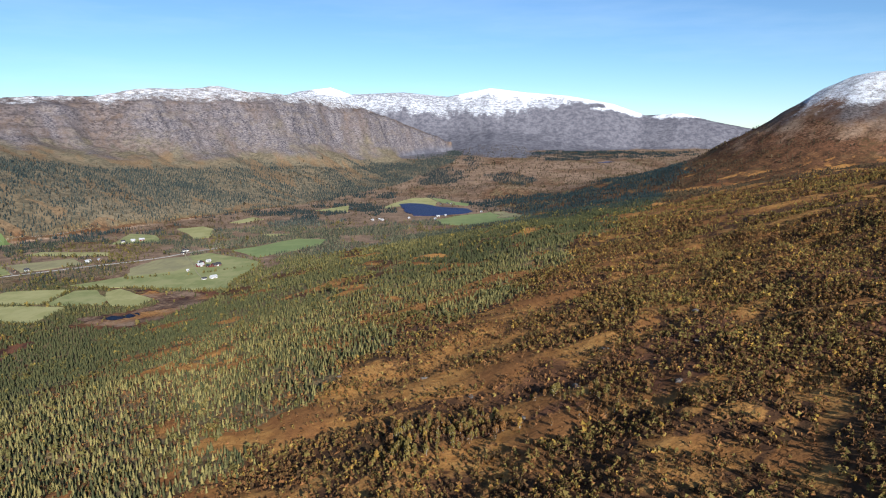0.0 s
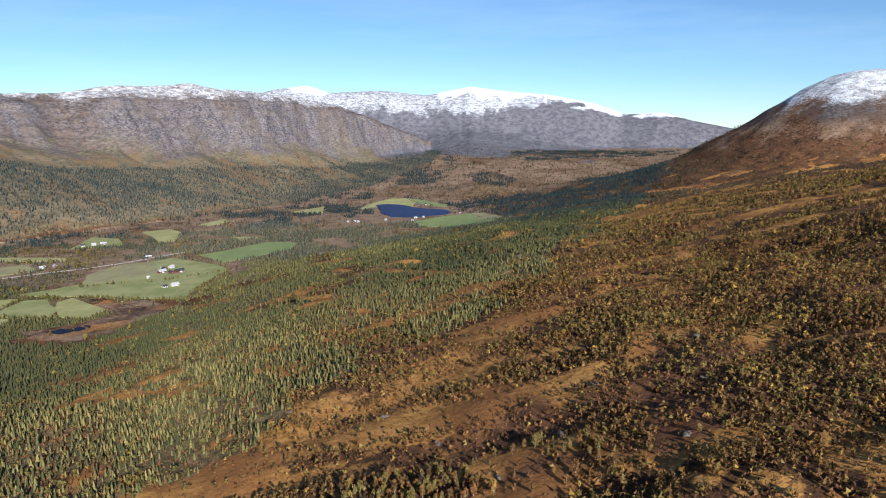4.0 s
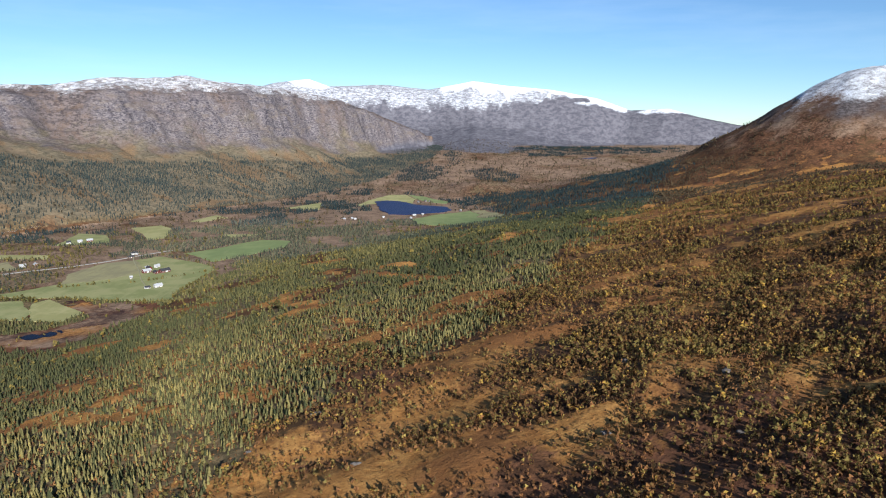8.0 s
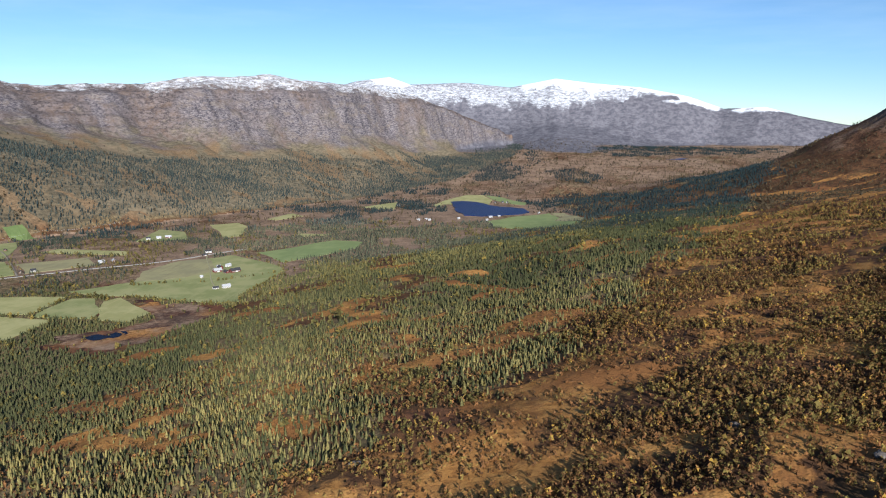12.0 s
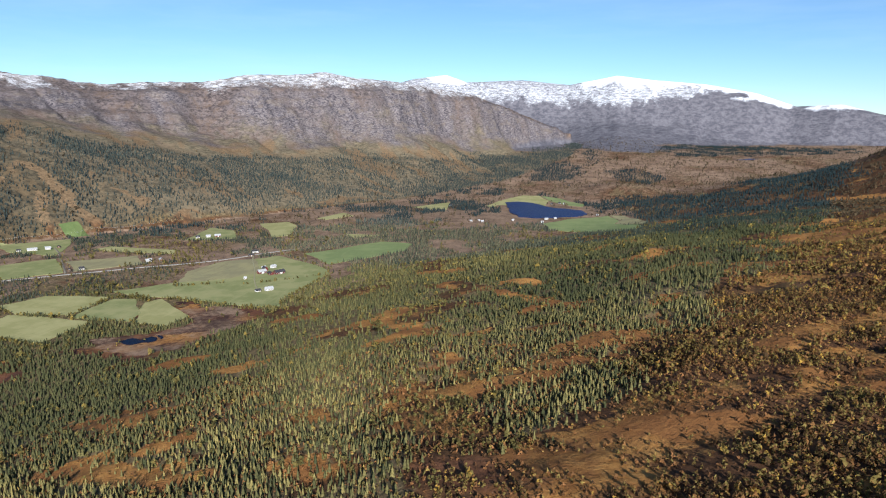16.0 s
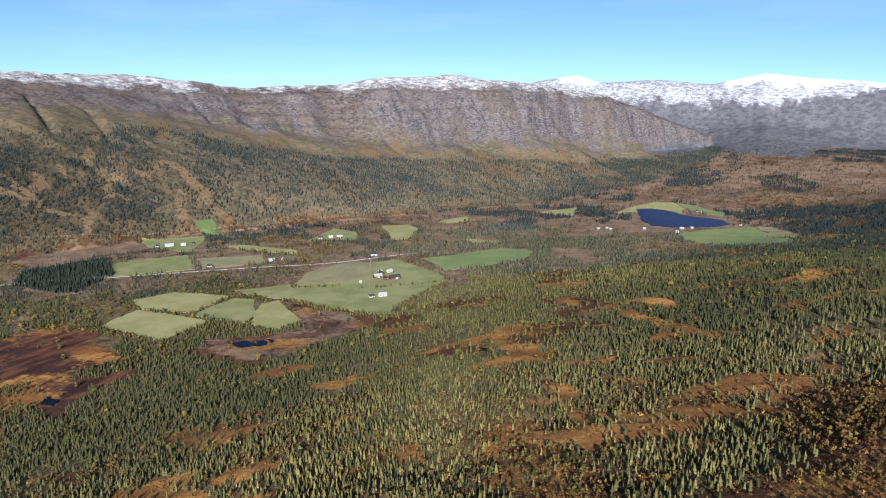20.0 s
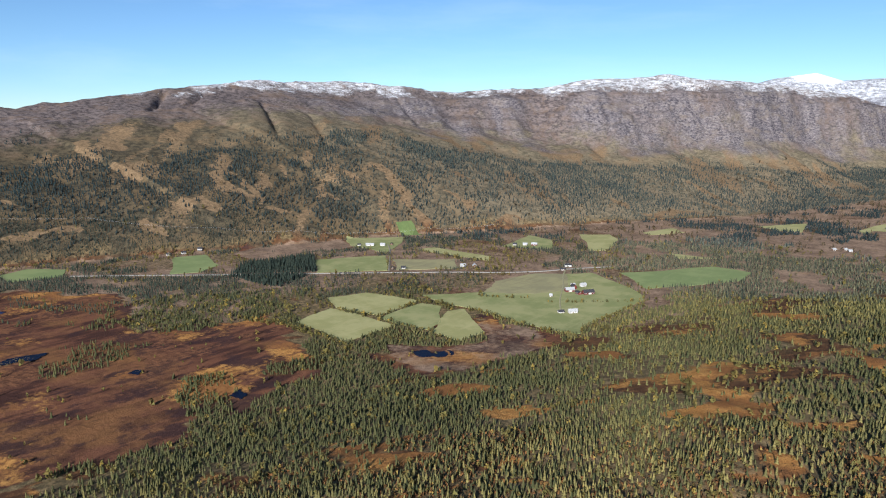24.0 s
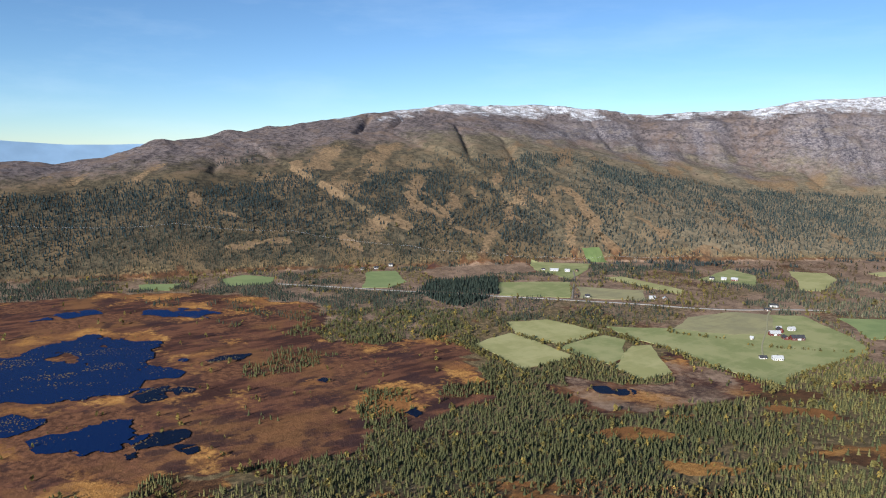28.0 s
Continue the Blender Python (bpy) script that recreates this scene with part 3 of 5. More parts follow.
    wall = mix(nt, math_node(nt, "MULTIPLY", step_node(nt, tex(nt, 7, 7, 0.8, (1, 1, 4)), 0.56, 0.66), 0.6), wall, (0.36, 0.355, 0.37))
    flank = mix(nt, over(face, 0.34), flank, wall)
    col = mix(nt, there, col, flank)
    # back range: distance haze put into its blue-grey base colour
    haze_grey_face = mix(nt, step_node(nt, tex(nt, 32, 9, 0.8, (1, 1, 1.3)), 0.40, 0.60), (0.076, 0.074, 0.090), (0.145, 0.140, 0.158))
    col = mix(nt, over(far, 0.25), col, haze_grey_face)
    dust = math_node(nt, "ADD", math_node(nt, "MULTIPLY", tex(nt, 5, 6, 0.8, (1, 1, 3)), 0.5), math_node(nt, "MULTIPLY", tex(nt, 26, 8, 0.75, (1, 1, 2.5)), 0.5))
    col = mix(nt, over(snow, 0.13, dust), col, (0.80, 0.83, 0.88))
    nt.links.new(col, b.inputs["Base Color"])
    relief = math_node(nt, "ADD", math_node(nt, "MULTIPLY", fine, 1.0), math_node(nt, "MULTIPLY", tiny, 0.35))
    ribs = math_node(nt, "MULTIPLY", math_node(nt, "ADD", math_node(nt, "MULTIPLY", ledge, 7.0), math_node(nt, "MULTIPLY", cleft.outputs[0], 2.5)), math_node(nt, "MAXIMUM", rock, math_node(nt, "MULTIPLY", face, there)))
    bump(nt, b, math_node(nt, "ADD", relief, ribs), 0.8, 1.3)
    return m


def field_material(name, a, b_, c):
    m, nt, b = material(name, 0.9)
    col = mix(nt, step_node(nt, tex(nt, 46, 6, 0.65), 0.40, 0.60), a, b_)
    col = mix(nt, math_node(nt, "MULTIPLY", step_node(nt, tex(nt, 9, 5, 0.65, (1, 0.15, 1), 40), 0.5, 0.7), 0.45), col, c)
    nt.links.new(col, b.inputs["Base Color"])
    bump(nt, b, tex(nt, 1.2, 4), 0.4, 0.3)
    return m


def water_material(name, deep, rough=0.06):
    m, nt, b = material(name, rough)
    b.inputs["Base Color"].default_value = (*deep, 1)
    b.inputs["Specular IOR Level"].default_value = 0.04
    b.inputs["IOR"].default_value = 1.33
    bump(nt, b, tex(nt, 2.6, 4), 0.6, 0.5)
    return m


def leaf_material(name, low, high, odd=None, rough=0.8, single=False, tuft=None):
    """Foliage whose hue follows each plant's own tone."""
    m, nt, b = material(name, rough)
    tone = nt.nodes.new("ShaderNodeObjectInfo").outputs["Random"] if single else attr(nt, "tone").outputs["Fac"]
    col = mix(nt, tone, low, high)
    if tuft:
        odds = math_node(nt, "FRACT", math_node(nt, "MULTIPLY", tone, 7.31))
        odds = math_node(nt, "ADD", odds, math_node(nt, "MULTIPLY", math_node(nt, "SUBTRACT", tex(nt, 55, 3), 0.5), 2.2))
        col = mix(nt, step_node(nt, odds, 0.45, 0.7), col, tuft)
    col = mix(nt, step_node(nt, tex(nt, 0.9, 4, 0.7), 0.42, 0.85), col, [v * 0.4 for v in low])
    if odd:
        col = mix(nt, step_node(nt, tone, 0.93, 0.98), col, odd)
    nt.links.new(col, b.inputs["Base Color"])
    if tuft:
        thin = nt.nodes.new("ShaderNodeBsdfTranslucent")
        nt.links.new(col, thin.inputs[0])
        both = node(nt, "ShaderNodeMixShader", Fac=0.4)
        nt.links.new(b.outputs[0], both.inputs[1])
        nt.links.new(thin.outputs[0], both.inputs[2])
        nt.links.new(both.outputs[0], nt.nodes["Material Output"].inputs[0])
    return m


def plain(name, colour, rough=0.7, spot=0.25, size=1.5, metal=0.0):
    m, nt, b = material(name, rough)
    col = mix(nt, step_node(nt, tex(nt, size, 5), 0.3, 0.7), [v * (1 - spot) for v in colour], [min(1, v * (1 + spot * 0.5)) for v in colour])
    nt.links.new(col, b.inputs["Base Color"])
    b.inputs["Metallic"].default_value = metal
    return m


M_GROUND = ground_material()
M_MEADOW = field_material("mown_meadow", (0.255, 0.245, 0.105), (0.32, 0.30, 0.14), (0.36, 0.325, 0.16))
M_GRASS = field_material("green_grass", (0.16, 0.20, 0.084), (0.20, 0.235, 0.10), (0.23, 0.245, 0.115))
M_PASTURE = field_material("green_pasture", (0.19, 0.205, 0.085), (0.265, 0.26, 0.12), (0.30, 0.28, 0.14))
M_DARKGRASS = field_material("shaded_grass", (0.085, 0.12, 0.045), (0.11, 0.145, 0.055), (0.13, 0.15, 0.06))
M_STUBBLE = field_material("stubble", (0.22, 0.20, 0.115), (0.27, 0.245, 0.13), (0.18, 0.15, 0.09))
M_LAKE = water_material("lake_water", (0.004, 0.019, 0.078), 0.3)
M_POOL = water_material("bog_water", (0.004, 0.014, 0.058), 0.25)
M_DARKPOOL = water_material("dark_bog_water", (0.004, 0.008, 0.022), 0.25)
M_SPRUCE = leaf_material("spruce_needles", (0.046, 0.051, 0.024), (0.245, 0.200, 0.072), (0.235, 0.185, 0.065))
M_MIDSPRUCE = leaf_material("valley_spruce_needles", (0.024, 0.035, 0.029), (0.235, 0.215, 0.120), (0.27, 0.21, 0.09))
# far spruces: the blue of distance haze put into the needle colour
M_HAZESPRUCE = leaf_material("hazed_spruce_needles", (0.018, 0.031, 0.034), (0.190, 0.190, 0.140), (0.17, 0.14, 0.08))
M_BIRCH = leaf_material("autumn_birch_leaves", (0.090, 0.056, 0.029), (0.345, 0.172, 0.062), (0.43, 0.27, 0.060), tuft=(0.235, 0.180, 0.056))
M_ASPEN = leaf_material("yellow_green_leaves", (0.085, 0.074, 0.030), (0.26, 0.195, 0.060), (0.31, 0.225, 0.060), tuft=(0.19, 0.165, 0.055))
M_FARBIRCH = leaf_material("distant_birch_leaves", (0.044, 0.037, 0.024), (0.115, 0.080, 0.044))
M_SHRUB = leaf_material("brown_heather", (0.046, 0.027, 0.015), (0.235, 0.110, 0.042), (0.24, 0.17, 0.05))
M_SPRUCE_ONE = leaf_material("single_spruce_needles", (0.050, 0.054, 0.025), (0.245, 0.200, 0.072), (0.235, 0.185, 0.065), single=True)
M_BIRCH_ONE = leaf_material("single_birch_leaves", (0.090, 0.056, 0.029), (0.345, 0.172, 0.062), (0.43, 0.27, 0.060), single=True, tuft=(0.235, 0.180, 0.056))
M_BIRCHBARK = plain("pale_birch_bark", (0.5, 0.47, 0.42), 0.85, 0.4, 0.5)
M_HAZEHILL = plain("distant_hills_haze_blue", (0.20, 0.30, 0.42), 1.0, 0.15, 300)
M_SEDGE = leaf_material("tan_sedge", (0.10, 0.075, 0.045), (0.20, 0.14, 0.075))
M_BARK = plain("grey_bark", (0.24, 0.21, 0.18), 0.9, 0.5, 0.6)
M_HIGHWAY = plain("worn_asphalt", (0.27, 0.255, 0.23), 0.9, 0.2, 3)
M_ROAD = plain("asphalt", (0.13, 0.125, 0.12), 0.9, 0.2, 3)
M_PALETRACK = plain("grassy_gravel_track", (0.27, 0.25, 0.15), 0.95, 0.2, 2)
M_TRACK = plain("gravel_track", (0.22, 0.19, 0.15), 0.95, 0.3, 2)
M_BOULDER = plain("lichen_rock", (0.125, 0.108, 0.096), 0.95, 0.5, 0.8)
M_WHITE = plain("white_paint", (0.50, 0.49, 0.47), 0.6, 0.1)
M_RED = plain("red_barn_paint", (0.135, 0.036, 0.030), 0.75, 0.3)
M_DARKROOF = plain("dark_slate_roof", (0.045, 0.045, 0.05), 0.6, 0.3)
M_PALEROOF = plain("pale_metal_roof", (0.33, 0.335, 0.34), 0.5, 0.2)
M_GLASS = plain("dark_window_glass", (0.02, 0.025, 0.03), 0.1, 0.1)
M_CABLE = plain("aluminium_cable", (0.30, 0.31, 0.33), 0.5, 0.1)
M_BROWNWOOD = plain("brown_timber", (0.13, 0.075, 0.045), 0.8, 0.3)


# ---- building meshes ----
def mesh_from(name, verts, faces, mat, smooth_shade=False):
    me = bpy.data.meshes.new(name)
    verts = np.asarray(verts, np.float32)
    faces = np.asarray(faces, np.int32)
    me.vertices.add(len(verts))
    me.vertices.foreach_set("co", verts.ravel())
    k = faces.shape[1]
    me.loops.add(faces.size)
    me.loops.foreach_set("vertex_index", faces.ravel())
    me.polygons.add(len(faces))
    me.polygons.foreach_set("loop_start", np.arange(0, faces.size, k, dtype=np.int32))
    if smooth_shade:
        me.polygons.foreach_set("use_smooth", np.ones(len(faces), bool))
    me.materials.append(mat)
    me.update(calc_edges=True)
    return me


def axis(*pieces):
    """Grid lines from pieces of (start, end, step)."""
    out = []
    for a, b, s in pieces:
        out += list(np.linspace(a, b, max(2, int(round((b - a) / s)) + 1))[:-1])
    return np.array(out + [pieces[-1][1]])


GX = axis((-4300, -2300, 90), (-2300, -1150, 9), (-1150, 560, 8), (560, 1750, 14), (1750, 3400, 80))
GY = axis((-900, -60, 60), (-60, 120, 10), (120, 1350, 8), (1350, 3950, 8.5), (3950, 4880, 18))
XX, YY = np.meshgrid(GX, GY)
ZZ = height(XX, YY)


def ground_level(x, y):
    """The ground sheet's own level at places of the plan."""
    x, y = np.asarray(x, float), np.asarray(y, float)
    i = np.clip(np.searchsorted(GX, x) - 1, 0, len(GX) - 2)
    j = np.clip(np.searchsorted(GY, y) - 1, 0, len(GY) - 2)
    fx, fy = (x - GX[i]) / (GX[i + 1] - GX[i]), (y - GY[j]) / (GY[j + 1] - GY[j])
    return (ZZ[j, i] * (1 - fx) + ZZ[j, i + 1] * fx) * (1 - fy) + (ZZ[j + 1, i] * (1 - fx) + ZZ[j + 1, i + 1] * fx) * fy


def mountain_share(x, y):
    """0 at the foot of the long mountain, 1 at its crest, and the side past its foot."""
    sf, _, _ = from_line(x, y, FOOT)
    sc, _, zc = from_line(x, y, CREST)
    w = np.clip(sf, 0, None) / (np.clip(sf, 0, None) + np.abs(sc) + 1e-6)
    return np.where(sc > 0, 1.0, w), sf


def wobble(x, y, size=40, amount=22, seed=141):
    """Places shifted about, so that outlines of the plan come out uneven."""
    return x + 2 * amount * fbm(x, y, size, 3, seed), y + 2 * amount * fbm(x, y, size, 3, seed + 9)


def bog_share(x, y):
    """1 on the open bogs of the valley floor."""
    u, v = wobble(np.asarray(x, float), np.asarray(y, float))
    return (inside(u, v, BOG) | inside(u, v, POND_BOG) | inside(u, v, HEATH) | inside(u, v, HOLLOW)).astype(float)


def runs(x, y, rows, size, amount):
    """1 inside the long ovals of a list, with uneven edges."""
    best = np.zeros(np.shape(x))
    u, v = wobble(x, y, size, amount, 151)
    for cx, cy, half, wide, turn in rows:
        c, s = math.cos(radians(turn)), math.sin(radians(turn))
        a, b = (u - cx) * c + (v - cy) * s, -(u - cx) * s + (v - cy) * c
        best = np.maximum(best, smooth(1.45, 0.95, np.hypot(a / half, b / wide)))
    return best


def glades(x, y):
    return np.maximum(runs(x, y, GLADES, 26, 6), runs(x, y, SLOPE_GLADES, 18, 5))


def clearing(x, y):
    """Open grassy runs on the slope under the flight, 0 to 1."""
    a = x * 0.86 - y * 0.5
    c = x * 0.5 + y * 0.86
    n = fbm(a, c * 0.45, 26, 3, 71) + 0.3 * fbm(x, y, 160, 2, 75)
    return np.maximum(0.7 * smooth(0.27, 0.37, n), glades(x, y))


def scrub_bands(x, y):
    """Over 0 where the birch scrub closes up into long strips across the slope, under 0 on the open ground between."""
    x, y = np.asarray(x, float), np.asarray(y, float)
    return fbm(x * 0.45 + 0.14 * y, y, 25, 4, 117) + 0.35 * fbm(x, y, 110, 2, 118)


def lower_slope(x, y):
    """1 on the overgrown first part of the slope and its steeper side, 0 on the open heath."""
    return np.maximum(smooth(330, 230, y), smooth(70, 140, x - 0.1 * (y - 300)) * smooth(560, 440, y))


def belt_share(x, y):
    """1 inside the spruce wood of the near slope, 0 on the heath above it."""
    d, _, _ = from_line(x, y, WOOD_EDGE)
    return smooth(-20, 14, d + 60 * fbm(x, y, 45, 3, 114))


def thicket(x, y):
    """1 where the spruces on the slope close up, 0 in the gaps between their groups."""
    base = 0.95 - 0.18 * smooth(-260, -60, x + 0.12 * (y - 500))
    return np.clip(base + 1.9 * fbm(x * 0.8 + y * 0.25, y * 0.75, 58, 3, 131), 0.04, 1)


def scars(x, y):
    """Bare orange runs down the wooded side of the long mountain."""
    n = fbm(x * 0.75 + y * 0.66, (y * 0.75 - x * 0.66) * 0.26, 48, 4, 81) + 0.4 * fbm(x, y, 300, 2, 85)
    return np.maximum(0.6 * smooth(0.24, 0.36, n) * smooth(650, 1250, y), runs(x, y, SCARS + HIGH_SCARS + LOW_SCARS, 40, 12))


def pool_depth(x, y):
    """Over 0 inside the bog's pools, about one for ten metres."""
    best = np.full(np.shape(x), -30.0)
    for poly in LAGOONS.values():
        d = np.abs(from_line(x, y, [(*p, 0) for p in poly + poly[:1]])[0])
        soft = 22 if max(p[0] for p in poly) - min(p[0] for p in poly) > 50 else 8
        best = np.maximum(best, np.where(inside(x, y, poly), np.minimum(d / soft, 0.42), -d / soft))
    return best + 1.25 * fbm(x * 0.95 + y * 0.35, (y * 0.95 - x * 0.35) * 1.9, 52, 5, 191) + 0.55 * fbm(x * 0.6 + y * 0.3, y * 0.8 - x * 0.4, 11, 3, 193)


def build_ground():
    ny, nx = XX.shape
    idx = np.arange(nx * ny).reshape(ny, nx)
    faces = np.stack([idx[:-1, :-1], idx[:-1, 1:], idx[1:, 1:], idx[1:, :-1]], -1).reshape(-1, 4)
    me = mesh_from("ground", np.stack([XX, YY, ZZ], -1).reshape(-1, 3), faces, M_GROUND, True)
    w, sf = mountain_share(XX, YY)
    cliffy = smooth(1900, 2600, YY - 0.2 * XX - 300)
    r = np.hypot(XX - PEAK[0], YY - PEAK[1])
    back, _, _ = from_line(XX, YY, BACK)
    wr = w + 0.10 * fbm(XX, YY, 120, 4, 92)
    rock = np.maximum(0.0, smooth(-60, 60, ZZ) * smooth(900, 500, r) * (0.6 + 0.6 * fbm(XX, YY, 90, 4, 95)))
    bd = np.abs(back)
    _, _, zb = from_line(XX, YY, BACK)
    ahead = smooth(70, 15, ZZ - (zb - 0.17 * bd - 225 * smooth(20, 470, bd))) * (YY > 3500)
    high = ZZ + 70 * fbm(XX, YY, 130, 5, 97) + 40 * fbm(XX, YY, 30, 3, 98)
    snow = smooth(0, 150, high) * smooth(0.74, 0.94, w) * 0.46
    snow = np.maximum(snow, smooth(-10, 120, ZZ + 80 * fbm(XX, YY, 120, 5, 99)) * smooth(800, 400, r) * 0.52)
    far_top = bd + 120 * fbm(XX, YY, 260, 3, 101) + 130 * fbm(XX, YY, 45, 3, 104)
    snow = np.maximum(snow, smooth(260, 10, far_top) * ahead * smooth(10, 110, ZZ + 70 * fbm(XX, YY, 90, 4, 110)) * (0.31 + 0.36 * smooth(-120, 200, XX)))
    snow = np.maximum(snow, smooth(200, 90, np.hypot(XX + 740, YY - 4660)) * 0.8)
    wc = ledge_share(XX, YY, w)
    band = smooth(0.66, 0.74, wc) * smooth(0.99, 0.90, wc) * cliffy
    broken = smooth(0.5, 0.62, w) * smooth(0.97, 0.85, w) * smooth(1700, 2200, YY - 0.2 * XX - 300) * (0.42 + 0.9 * fbm(XX, YY, 130, 4, 93))
    face_ = np.maximum(band * (0.20 + 0.38 * smooth(3150, 3450, YY - 0.2 * XX) + 1.2 * fbm(XX * 0.75 + YY * 0.66, (YY * 0.75 - XX * 0.66) * 0.25, 120, 4, 121)), broken)
    there_ = smooth(-8, 30, sf + 30 * fbm(XX, YY, 40, 3, 127)) * (1 - smooth(0, 300, XX) * smooth(3300, 3800, YY))
    bare_ = 0.95 * scars(XX, YY) * smooth(0.78, 0.6, w)
    bare_ = np.maximum(bare_, smooth(0.30, 0.50, wr) * smooth(0.78, 0.64, wr) * (0.22 - 0.12 * cliffy + 1.1 * fbm(XX * 0.75 + YY * 0.66, (YY * 0.75 - XX * 0.66) * 0.35, 70, 4, 123)))
    # where the back range takes the haze-grey colour
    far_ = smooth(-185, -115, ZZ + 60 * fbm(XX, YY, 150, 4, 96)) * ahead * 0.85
    # painted haze on the flank, rising towards the valley head
    haze_lift_ = smooth(1300, 2000, YY + 250 * fbm(XX, YY, 200, 3, 88))
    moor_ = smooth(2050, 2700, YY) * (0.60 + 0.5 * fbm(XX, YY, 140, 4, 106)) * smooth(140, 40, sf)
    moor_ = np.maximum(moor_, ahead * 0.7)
    moor_ = np.maximum(moor_, smooth(FLOOR + 12, FLOOR + 5, ZZ) * (sf < 0) * (0.78 + 0.8 * fbm(XX, YY, 90, 4, 129)) * (1 - bog_share(XX, YY)) * np.maximum(smooth(950, 1250, YY), smooth(-560, -760, XX)))
    moor_ = np.maximum(moor_, smooth(-120, -30, ZZ) * smooth(1100, 800, r) * (0.40 + 0.6 * fbm(XX, YY, 70, 4, 128)))
    rust = np.clip(clearing(XX, YY) * 0.85 * (sf < 0) * smooth(2000, 1700, YY), 0, 1) + (0.19 + 0.8 * fbm(XX, YY, 40, 4, 102)) * (sf < 0) * smooth(-40, -90, ZZ) * smooth(2000, 1700, YY)
    rust = rust + (0.30 - 0.22 * lower_slope(XX, YY)) * smooth(0.02, -0.14, scrub_bands(XX, YY)) * (sf < 0) * (1 - belt_share(XX, YY)) * smooth(-40, -80, ZZ)
    rust = rust * (1 - 0.5 * smooth(FLOOR + 14, FLOOR + 5, ZZ) * (sf < 0))
    rust = rust + 0.35 * (1 - thicket(XX, YY)) * (sf < 0) * smooth(FLOOR + 10, FLOOR + 40, ZZ) * smooth(-90, -130, ZZ)
    dark = smooth(0.10, 0.30, fbm(XX * 0.5 - YY * 0.2, YY * 0.9, 45, 4, 103)) * (0.50 + 0.2 * lower_slope(XX, YY)) * smooth(-220, -150, ZZ) * (sf < 0) * (1 - glades(XX, YY))
    dark = np.where(sf > 0, smooth(0.25, 0.5, w) * (0.36 + 0.5 * fbm(XX, YY, 70, 4, 105)), dark)
    dark = np.where(np.hypot(XX - PEAK[0], YY - PEAK[1]) < 900, 0.5 * smooth(-110, -50, ZZ) + dark * smooth(-50, -110, ZZ), dark)
    wood = belt_share(XX, YY) * smooth(0, -30, sf) * (0.86 - 0.35 * smooth(1150, 1500, YY) + 0.4 * fbm(XX, YY, 80, 3, 125)) * (1 - clearing(XX, YY)) * smooth(0.0, 0.5, thicket(XX, YY))
    wood = np.maximum(wood, 0.6 * smooth(-0.01, 0.01, w) * smooth(0.5, 0.35, w) * (1 - scars(XX, YY)) * (sf > 0) * smooth(2900, 2400, YY))
    bog = bog_share(XX, YY) * smooth(FLOOR + 8, FLOOR + 3, ZZ)
    wood = wood * (1 - bog)
    rim = np.abs(from_line(XX, YY, [(*p, 0) for p in BOG + BOG[:1]])[0]) + 26 * fbm(XX, YY, 45, 3, 107)
    wet = pool_depth(XX, YY)
    rust = np.where(bog > 0.5, 0.25 * smooth(60, 12, rim) + 0.22 * smooth(-2.6, -0.3, wet) + 0.20 * smooth(520, 380, YY) + 0.14 + 0.7 * fbm(XX, YY, 70, 4, 108), rust)
    marsh = (inside(XX, YY, POND_BOG) | inside(XX, YY, HEATH)) & (bog > 0.5)
    rust = np.where(marsh, 0.42 + 0.6 * fbm(XX, YY, 50, 4, 112), rust)
    dark = np.where(bog > 0.5, 0.24 + 0.9 * fbm(XX, YY, 65, 4, 109) + 0.4 * smooth(-0.7, -0.1, wet) - 0.5 * marsh, dark)
    for name, parts in (("cover", (rock, snow, rust)), ("wear", (dark, wood, bog)), ("strata", (haze_lift_, far_, 0 * haze_lift_)), ("flank", (there_, bare_, w))):
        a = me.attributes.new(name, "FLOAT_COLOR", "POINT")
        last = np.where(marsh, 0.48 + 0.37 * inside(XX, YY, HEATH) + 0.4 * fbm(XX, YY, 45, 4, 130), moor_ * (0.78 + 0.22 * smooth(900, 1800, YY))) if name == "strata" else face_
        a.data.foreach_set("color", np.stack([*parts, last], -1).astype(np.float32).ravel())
    return tagged(new("ground", me), "autumn heath, bog and bare mountain sides of a wide valley", "ground", kind="structure")


ground = build_ground()


def wavy(poly, amount, rounds=4, seed=1):
    """A polygon with its sides broken up into a natural, uneven outline."""
    rnd = random.Random(seed)
    pts = [Vector(p) for p in poly]
    for _ in range(rounds):
        out = []
        for a, b in zip(pts, pts[1:] + pts[:1]):
            side = Vector((-(b - a).y, (b - a).x))
            out += [a, (a + b) / 2 + side * rnd.uniform(-amount, amount)]
        pts = out
    return [tuple(p) for p in pts]


